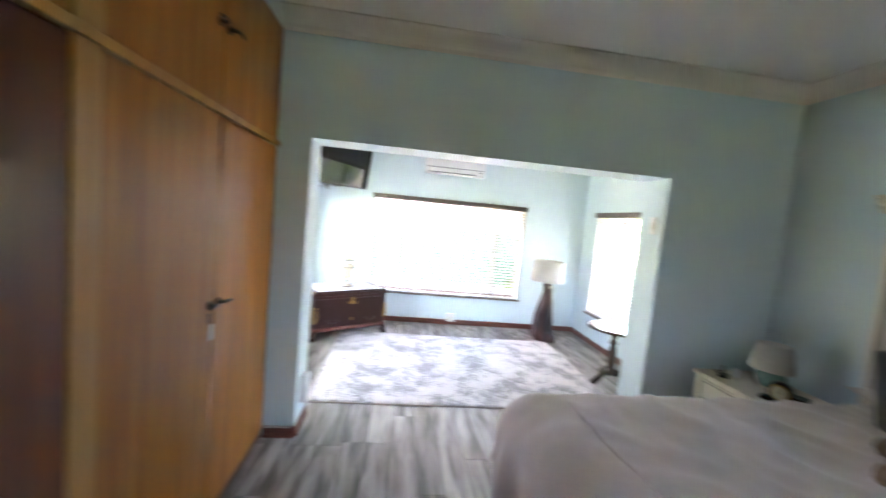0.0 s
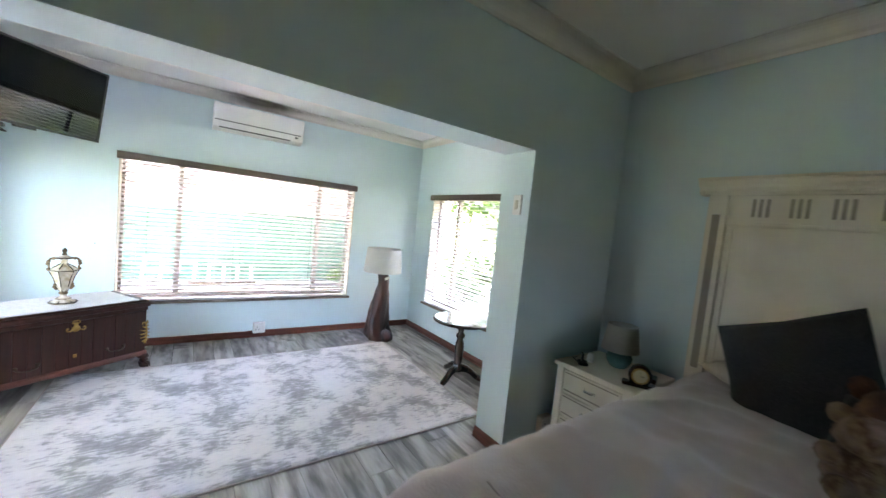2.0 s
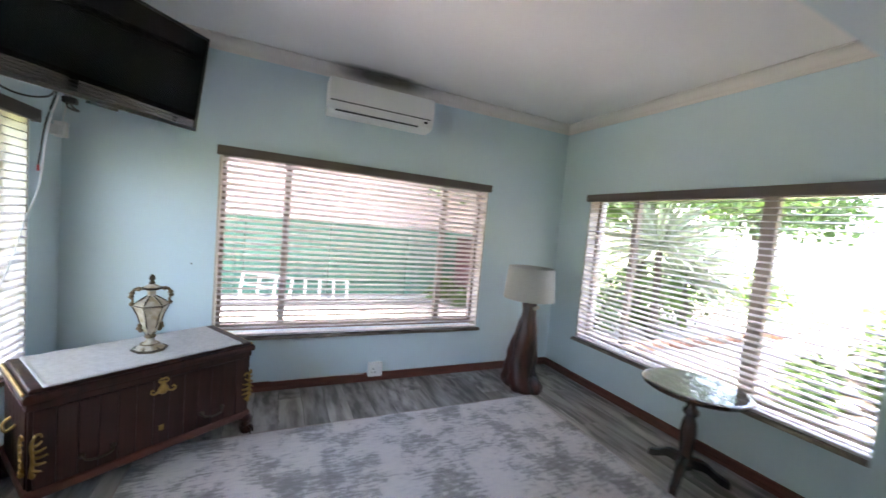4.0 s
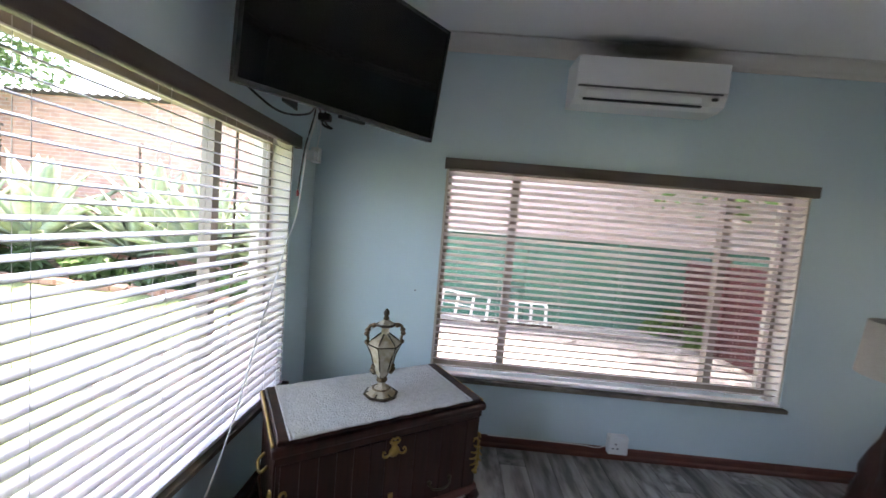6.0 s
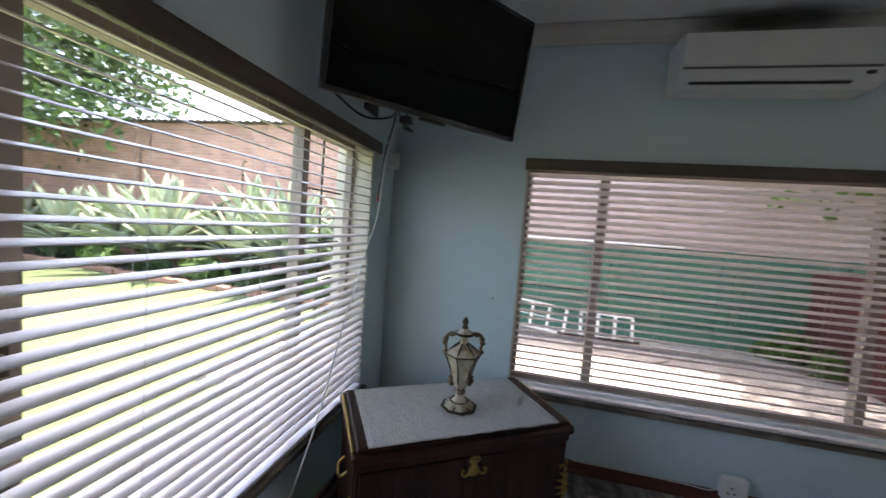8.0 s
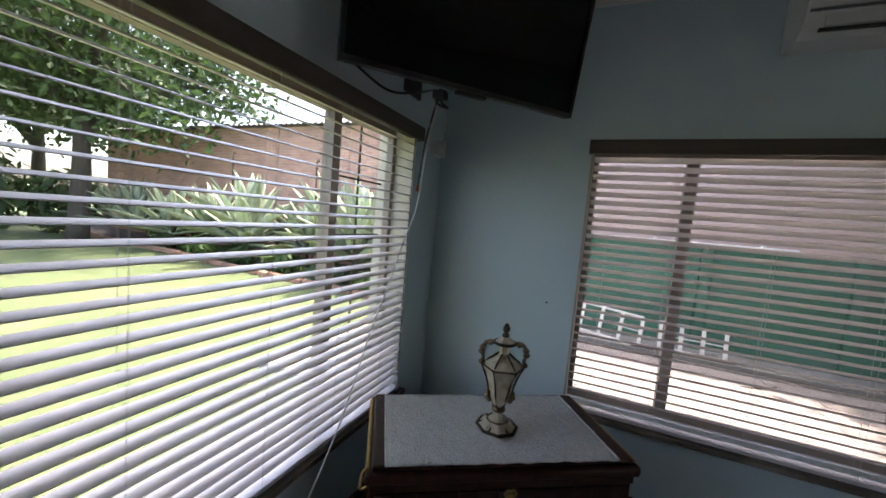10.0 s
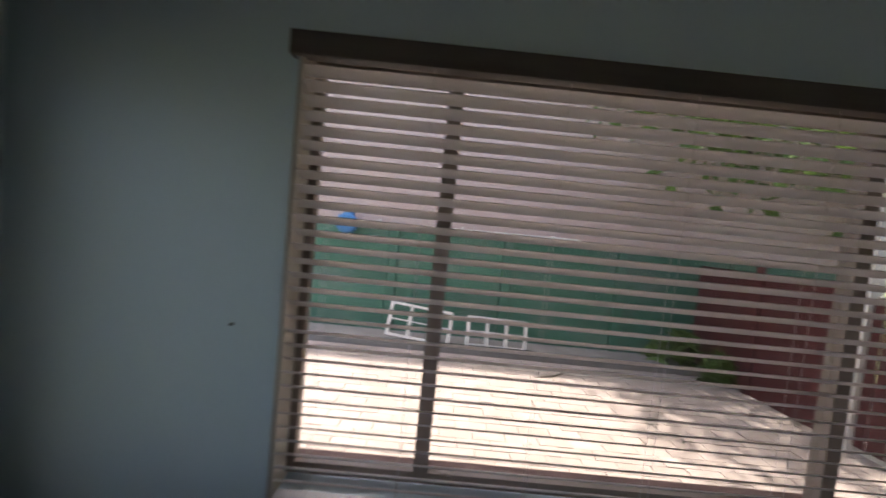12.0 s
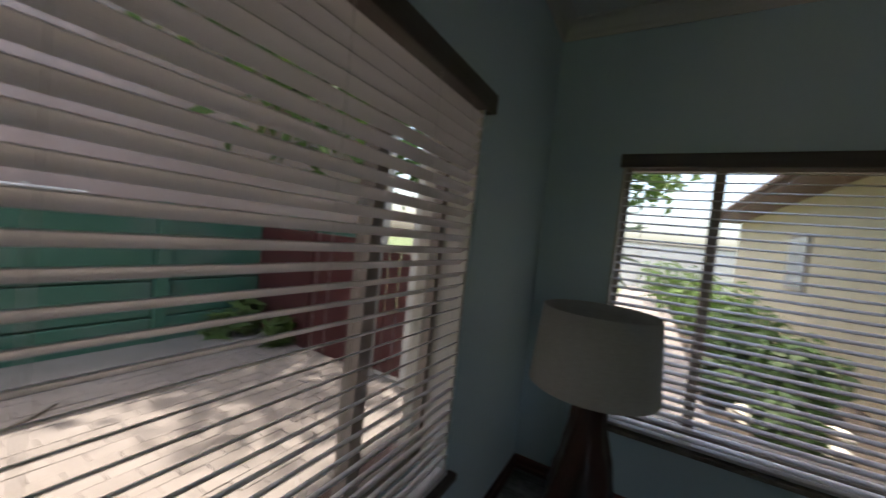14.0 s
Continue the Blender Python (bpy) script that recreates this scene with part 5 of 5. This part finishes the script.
def agave(x, y, size, n, label="grey-green agave rosette in the garden bed", z=GZ):
    p = thing("agave", pose(x, y, z + .02), label, "succulent", "agaves in the bed")
    part("core", lathe([(.05 * size, 0), (.09 * size, .05 * size), (.06 * size, .22 * size), (.01, .3 * size)], 9), AGAVE, p)
    for k in range(n):
        f = k / n
        az = k * 137.5 + rnd.uniform(-9, 9)
        el = -(12 + 70 * f + rnd.uniform(-6, 6))
        s = size * (1 - .2 * f) * rnd.uniform(.85, 1.1)
        share("leaf", LEAF_MESHES[rnd.choice((0, 1, 1, 2)) if f < .7 else 0], p, pose(0, 0, .1 * size * f, 0, 0, az) @ pose(.03, 0, 0, rnd.uniform(-8, 8), el, 0) @ Matrix.Diagonal((s, s * .9, s, 1)))
    return p


def leafy(name, m, radii, count, leaf, mat, label, category, seed, shell=.45, group="", stems=True, pointed=False):
    """A shrub: short stems and many small leaves in an uneven crown."""
    r = random.Random(seed)
    t = thing(name, m, label, category, group)
    if stems:
        bm = bmesh.new()
        for k in range(7):
            a = r.uniform(0, math.tau)
            tube(arc([(0, 0, 0), (radii[0] * .25 * math.cos(a), radii[1] * .25 * math.sin(a), radii[2] * .7), (radii[0] * .6 * math.cos(a), radii[1] * .6 * math.sin(a), radii[2] * 1.4)], 3), .02, 5, bm, taper=.006)
        part("stems", bm, BARK, t)
    verts, faces = [], []
    for k in range(count):
        d = Vector((r.gauss(0, 1), r.gauss(0, 1), r.gauss(0, 1))).normalized()
        q = (shell + (1 - shell) * r.random()) * (1 + .28 * noise.noise(d * 2.3 + Vector((seed, 0, 0))))
        c = Vector((d.x * radii[0] * q, d.y * radii[1] * q, radii[2] * (1 + d.z * q)))
        n = (d + Vector((r.uniform(-.7, .7), r.uniform(-.7, .7), r.uniform(-.2, .9)))).normalized()
        u = n.orthogonal().normalized()
        u = (Matrix.Rotation(r.uniform(0, math.tau), 3, n) @ u)
        w = n.cross(u)
        s = leaf * r.uniform(.6, 1.4)
        i = len(verts)
        k2 = 2.6 if pointed else 1.0
        verts += [c - u * s * k2, c + w * s * .45 - n * s * .1, c + u * s * k2 - n * s * .25, c - w * s * .45 - n * s * .1]
        faces.append((i, i + 1, i + 2, i + 3))
    me = bpy.data.meshes.new("leaves")
    me.from_pydata(verts, [], faces)
    me.materials.append(mat)
    tagged(share("leaves", me, t, Matrix()), kind="stuff")
    return t


for k, (x, y, h) in enumerate(leafy_later):
    leafy("yard_weed", pose(x, y, GZ + .03), (h, h * .8, h * 1.4), 90, .05, LEAF_LIGHT, "green weed growing at the foot of the yard wall", "weed", 140 + k, pointed=True)
# garden bed beyond the lawn: soil, edging stones, agaves, brick building
bm = bmesh.new()
prism([(10.35, GZ - .02), (10.35, GZ + .03), (11.6, GZ + .03), (11.6, GZ - .02)], -22, -2.6, bm=bm)
for v in bm.verts:
    if v.co.x > -3 and v.co.y < 11:
        v.co.y = 8.9
single("garden_soil", bm, SOIL, "dark soil of the garden bed", "soil", "structure")
stone = finish("edging_stone", boxes((-.14, .14, -.06, .06, 0, .11), bevel=.02), EDGING)
edge = thing("bed_edging", pose(0, 0, GZ), "row of terracotta edging stones along the lawn", "edging")
for k in range(58):
    x = -2.7 - .30 * k
    y = 8.60 - .08 * x + .06 * math.sin(x * 1.1)
    share("stone", stone, edge, pose(x, y, 0, rnd.uniform(-6, 6), rnd.uniform(-6, 6), rnd.uniform(-14, 14)))
for x, y, s, n in ((-3.4, 9.75, 1.6, 34), (-4.95, 9.9, 1.9, 46), (-6.5, 10.2, 1.45, 30), (-8.2, 9.95, 1.95, 38), (-9.9, 10.3, 1.6, 34), (-11.0, 9.9, 1.55, 30), (-12.8, 10.0, 1.6, 28), (-14.6, 10.2, 1.6, 26), (-4.0, 10.7, 1.7, 26), (-6.7, 10.9, 1.7, 26)):
    agave(x, y, s, n, z=GZ + (.75 if y > 10.4 else .38))
for k, (x, y, s) in enumerate(((-3.0, 9.4, .3), (-4.1, 9.25, .28), (-5.2, 9.3, .3), (-6.6, 9.5, .33), (-8.1, 9.6, .3), (-9.6, 9.75, .33), (-11.2, 9.9, .35))):
    leafy("low_shrub", pose(x, y, GZ), (s * 1.6, s, s * .8), 260, .07, LEAF_LIGHT if k % 2 else LEAF, "low green border plant at the lawn's edge", "shrub", 40 + k, pointed=True)
for k, (x, y) in enumerate(((-5.2, 10.9), (-7.9, 11.0), (-9.8, 11.1), (-11.5, 10.9), (-13.5, 11.0))):
    leafy("shrub", pose(x, y, GZ), (.8, .45, .75), 500, .09, LEAF if k % 2 else LEAF_LIGHT, "green shrub against the brick wall", "shrub", 60 + k)
bh = thing("brick_building", pose(-10.5, 11.6, GZ), "low orange face-brick building with corrugated roof", "building")
part("wall", boxes((-7.5, 9.0, 0, .25, 0, 3.62)), BRICK, bh, "orange face-brick wall")
bm = bmesh.new()
seg = 260
a, b = [], []
for i in range(seg + 1):
    x = -7.7 + 16.9 * i / seg
    z = 3.66 + .028 * math.sin(i * math.pi / 1.6)
    a.append(bm.verts.new((x, -.14, z))); b.append(bm.verts.new((x, 3.0, z + .25)))
for i in range(seg):
    bm.faces.new((a[i], a[i + 1], b[i + 1], b[i]))
g = bmesh.ops.extrude_face_region(bm, geom=bm.faces[:])
for v in [v for v in g["geom"] if isinstance(v, bmesh.types.BMVert)]:
    v.co.z += .02
part("roof", bm, ROOFMETAL, bh, "grey corrugated roof sheet")
part("wall_return", boxes((-7.5, -7.25, .25, 4, 0, 3.6)), BRICK, bh)


def garden_stake(x, h, label):
    """A slim riser with a bent, knobbly head."""
    g = thing("garden_stake", pose(x, 10.95, GZ), label, "stake", "garden stakes")
    part("rod", tube(arc([(0, 0, 0), (.01, 0, h * .5), (-.01, 0, h)], 5), .016, 6), IRON, g)
    part("hook", tube(arc([(-.01, 0, h), (.0, 0, h + .07), (.05, 0, h + .09), (.07, 0, h + .04)], 4), .016, 6), IRON, g)
    for k in range(3):
        part("knob", lathe([(.012, -.03), (.035, -.01), (.035, .01), (.012, .03)], 8, m=Matrix.Translation((.0, 0, h - .10 - .13 * k))), IRON, g)


garden_stake(-10.15, 2.70, "tall dark iron stake with a hooked head")
garden_stake(-7.13, 2.52, "dark iron stake with a hooked head")


def tree(x, y, h, r, count, leaf, label, seed, mat=LEAF, limbs=7):
    rr = random.Random(seed)
    t = thing("tree", pose(x, y, GZ), label, "tree")
    bm = tube(arc([(0, 0, 0), (.08, .05, h * .25), (-.05, .1, h * .5), (.1, .0, h * .75)], 5), .034 * h, 10, taper=.014 * h)
    tips = []
    for k in range(limbs):
        a = math.tau * k / limbs + rr.uniform(-.3, .3)
        z = h * rr.uniform(.35, .6)
        e = Vector((r * .75 * math.cos(a), r * .75 * math.sin(a), h * rr.uniform(.62, .95)))
        tube(arc([(0, .08, z), (e.x * .45, e.y * .45, (z + e.z) / 2 + .2), e], 4), .018 * h, 7, bm, taper=.006 * h)
        tips.append(e)
        for q in range(3):
            e2 = e * .7 + Vector((rr.uniform(-1, 1), rr.uniform(-1, 1), rr.uniform(-.3, .6))) * r * .45
            tube([e * .6 + Vector((0, 0, h * .12)), e2], .007 * h, 5, bm, taper=.003 * h)
            tips.append(e2)
    part("trunk", bm, BARK, t, "grey-brown trunk and limbs", True)
    verts, faces = [], []
    clumps = tips + [Vector((rr.uniform(-.8, .8) * r, rr.uniform(-.8, .8) * r, h * rr.uniform(.55, 1.05))) for _ in range(26)]
    for k in range(count):
        c = rr.choice(clumps)
        p = c + Vector((rr.gauss(0, 1), rr.gauss(0, 1), rr.gauss(0, .7))) * r * .17
        n = Vector((rr.uniform(-1, 1), rr.uniform(-1, 1), rr.uniform(-.2, 1))).normalized()
        u = Matrix.Rotation(rr.uniform(0, 6.28), 3, n) @ n.orthogonal().normalized()
        w = n.cross(u)
        s = leaf * rr.uniform(.6, 1.4)
        i = len(verts)
        verts += [p - u * s, p + w * s * .5, p + u * s - n * s * .3, p - w * s * .5]
        faces.append((i, i + 1, i + 2, i + 3))
    me = bpy.data.meshes.new("crown")
    me.from_pydata(verts, [], faces)
    me.materials.append(mat)
    tagged(share("crown", me, t, Matrix()), kind="stuff")
    return t


tree(-13.6, 9.0, 7.6, 4.6, 22000, .11, "broad leafy garden tree at the lawn's edge", 3)
tree(-19, 4.5, 8, 4.5, 7000, .2, "large leafy tree far across the lawn", 4)
tree(-22, 11, 8, 4.5, 6000, .2, "large leafy tree behind the brick building", 6)
tree(3.3, 9.75, 5.3, 2.0, 4200, .10, "leafy tree leaning over the red fence", 8, LEAF_LIGHT)
tree(5.7, 7.2, 4.6, 1.9, 5500, .09, "leafy young tree shading the path beside the house", 12, LEAF_LIGHT)
tree(22, 13, 6.5, 3.4, 5000, .16, "leafy tree beyond the path", 9)
for k, (x, y, s) in enumerate(((-15.5, 9.3, 1.0), (-17, 8.0, 1.2), (-19.5, 8.6, 1.5), (-16, 3.5, 1.3), (-18, 1.0, 1.5))):
    leafy("hedge_shrub", pose(x, y, GZ), (s * 1.6, s, s), 700, .16, LEAF, "dark green shrub across the lawn", "shrub", 80 + k)


# ---- side garden and neighbouring wing ----
def spiky(x, y, h, n, size, seed, label):
    r2 = random.Random(seed)
    t = thing("yucca", pose(x, y, GZ), label, "yucca", "yuccas by the path")
    part("trunk", tube(arc([(0, 0, 0), (.05, .02, h * .4), (0, .04, h)], 4), .07, 8, taper=.05), BARK, t)
    for k in range(n):
        f = k / n
        s = size * r2.uniform(.8, 1.15)
        share("leaf", LEAF_MESHES[r2.choice((0, 1, 2))], t, pose(0, .04, h, 0, 0, k * 137.5) @ pose(0, 0, 0, 0, -(-25 + 105 * f), 0) @ Matrix.Diagonal((s, s * .42, s, 1)))
    return t


spiky(5.0, 6.35, 1.45, 60, 1.0, 1, "tall spiky yucca on a bare trunk by the path")
spiky(6.3, 6.7, .95, 50, .9, 2, "low spiky yucca on a short trunk by the path")
for k, (x, y, s, mt) in enumerate(((4.4, 6.9, .75, LEAF), (5.4, 6.7, .8, LEAF_LIGHT), (6.9, 7.1, .9, LEAF), (7.4, 4.3, .75, LEAF_LIGHT), (6.4, 4.2, .62, LEAF), (5.3, 3.95, .5, LEAF), (5.0, 4.55, .3, LEAF), (4.2, 4.3, .28, LEAF), (8.8, 4.5, .75, LEAF_LIGHT), (9.8, 7.2, .8, LEAF_LIGHT), (12.5, 5.0, .9, LEAF_LIGHT), (10.6, 4.5, .8, LEAF))):
    leafy("garden_shrub", pose(x, y, GZ + .02), (s, s * .8, s * .8), 520, .075, mt, "leafy green garden shrub beside the path", "shrub", 100 + k)
hs = thing("house_wing", pose(0, 0, GZ), "cream plastered house wing with brown fascia eaves", "house")
part("wall", boxes((5.2, 13.5, -4, 3.25, 0, 2.75)), CREAMHOUSE, hs, "cream plaster wall")
rf = part("roof", prism([(3.85, 2.66), (3.85, 2.72), (-.3, 4.1), (-4.6, 2.72), (-4.6, 2.66), (-.3, 4.0)], 4.8, 13.8), ROOFMETAL, hs, "grey sheet roof")
part("fascia", boxes((4.8, 13.8, 3.85, 3.88, 2.56, 2.74)), FASCIA, hs, "brown fascia board")
part("gutter", tube([(4.8, 3.93, 2.66), (13.8, 3.93, 2.66)], .05, 8), FASCIA, hs)
part("soffit", boxes((4.8, 13.8, 3.25, 3.85, 2.60, 2.64)), FASCIA, hs)
wv = part("window", boxes((8.0, 8.9, 3.25, 3.29, 1.1, 2.0)), FRAMEPAINT, hs, "small taupe framed window")
part("pane", boxes((8.05, 8.42, 3.291, 3.296, 1.15, 1.95), (8.48, 8.85, 3.291, 3.296, 1.15, 1.95)), surface("pale_curtained_pane", (0.30, 0.31, 0.31), (0.22, 0.23, 0.24), 0.2, scale=5), wv)
single("garden_soil_strip", boxes((XR + .3, 17.9, 3.255, 4.745, GZ - .02, GZ + .04)), SOIL, "dark planted strip along the house wing", "soil", "structure")
kerb = thing("path_edging", pose(0, 0, GZ), "row of red-brown edging stones below the yuccas", "edging")
for k in range(15):
    share("stone", stone, kerb, pose(3.6 + .30 * k, 6.02 + .04 * math.sin(k * 2.1), .05, rnd.uniform(-5, 5), rnd.uniform(-5, 5), rnd.uniform(-9, 9)))
for k, (x, y, q) in enumerate(((4.6, 4.45, .12), (4.95, 4.25, .09), (4.3, 4.0, .10), (5.6, 4.5, .11), (3.8, 4.25, .08), (4.75, 3.8, .09), (3.6, 3.8, .08))):
    bm = bmesh.new()
    blob(bm, Matrix(), q * 1.3, q, q * .6, rough=.35, seed=k * 3.7)
    single("garden_rock", bm, REVEAL, "pale rough rock edging the planted strip", "rock", m=pose(x, y, GZ + .05 + q * .4, 0, 0, 40 * k), group="garden rocks")
far = thing("boundary_wall", pose(18, 6, GZ), "pale boundary wall at the end of the path", "wall")
part("masonry", boxes((0, .25, -8, 8, 0, 1.9)), WHITEPAINT, far)
part("coping", boxes((-.04, .29, -8, 8, 1.9, 1.97), bevel=.01), CONCRETE, far)


# ---- pieces: paving bricks, floor planks ----
pv = finish("paver", boxes((-.1095, .1095, -.0533, .0533, 0, .026), bevel=.003), PAVER)
cells = []
for j in range(24):
    y = YF + .30 + .109 * j
    for i in range(58):
        x = -3.15 + .222 * i + (.111 if j % 2 else 0)
        cells.append((x, y))
near = [c for c in cells if -.6 < c[0] < 2.4 and c[1] < 8.72]
near_set = set(near[:300])
bm_rest = []
for c in cells:
    m = pose(c[0], c[1], GZ + .034 + rnd.uniform(-.002, .002), rnd.uniform(-.6, .6), rnd.uniform(-.6, .6), rnd.uniform(-.8, .8))
    if c in near_set:
        share("paver", pv, yard, m)
    else:
        bm_rest.append(m)
pvv = [v.co.copy() for v in pv.vertices]
pvf = [tuple(p.vertices) for p in pv.polygons]
verts, faces = [], []
for m in bm_rest:
    o = len(verts)
    verts += [m @ v for v in pvv]
    faces += [tuple(i + o for i in f) for f in pvf]
me = bpy.data.meshes.new("far_pavers")
me.from_pydata(verts, [], faces)
me.materials.append(PAVER)
tagged(share("far_pavers", me, yard, Matrix()), kind="stuff")

PW, PLN = .165, 1.22
plank = finish("plank", boxes((-PW / 2 + .0012, PW / 2 - .0012, -PLN / 2 + .0012, PLN / 2 - .0012, -.006, 0), bevel=.0012), PLANK)
k = 0
x = BX0 + PW / 2
while x < BX1 - PW / 2 + .05:
    y = BY0 - rnd.uniform(.1, 1.1) + PLN / 2
    while y - PLN / 2 < YF:
        if not (y > YI + .6 and (x < XL - .05 or x > XR + .05)):
            a, b = max(y - PLN / 2, BY0), min(y + PLN / 2, YF - .004)
            share("plank", plank, floor, pose(x, (a + b) / 2, 0) @ Matrix.Diagonal((1, (b - a) / PLN, 1, 1)))
        y += PLN
    x += PW
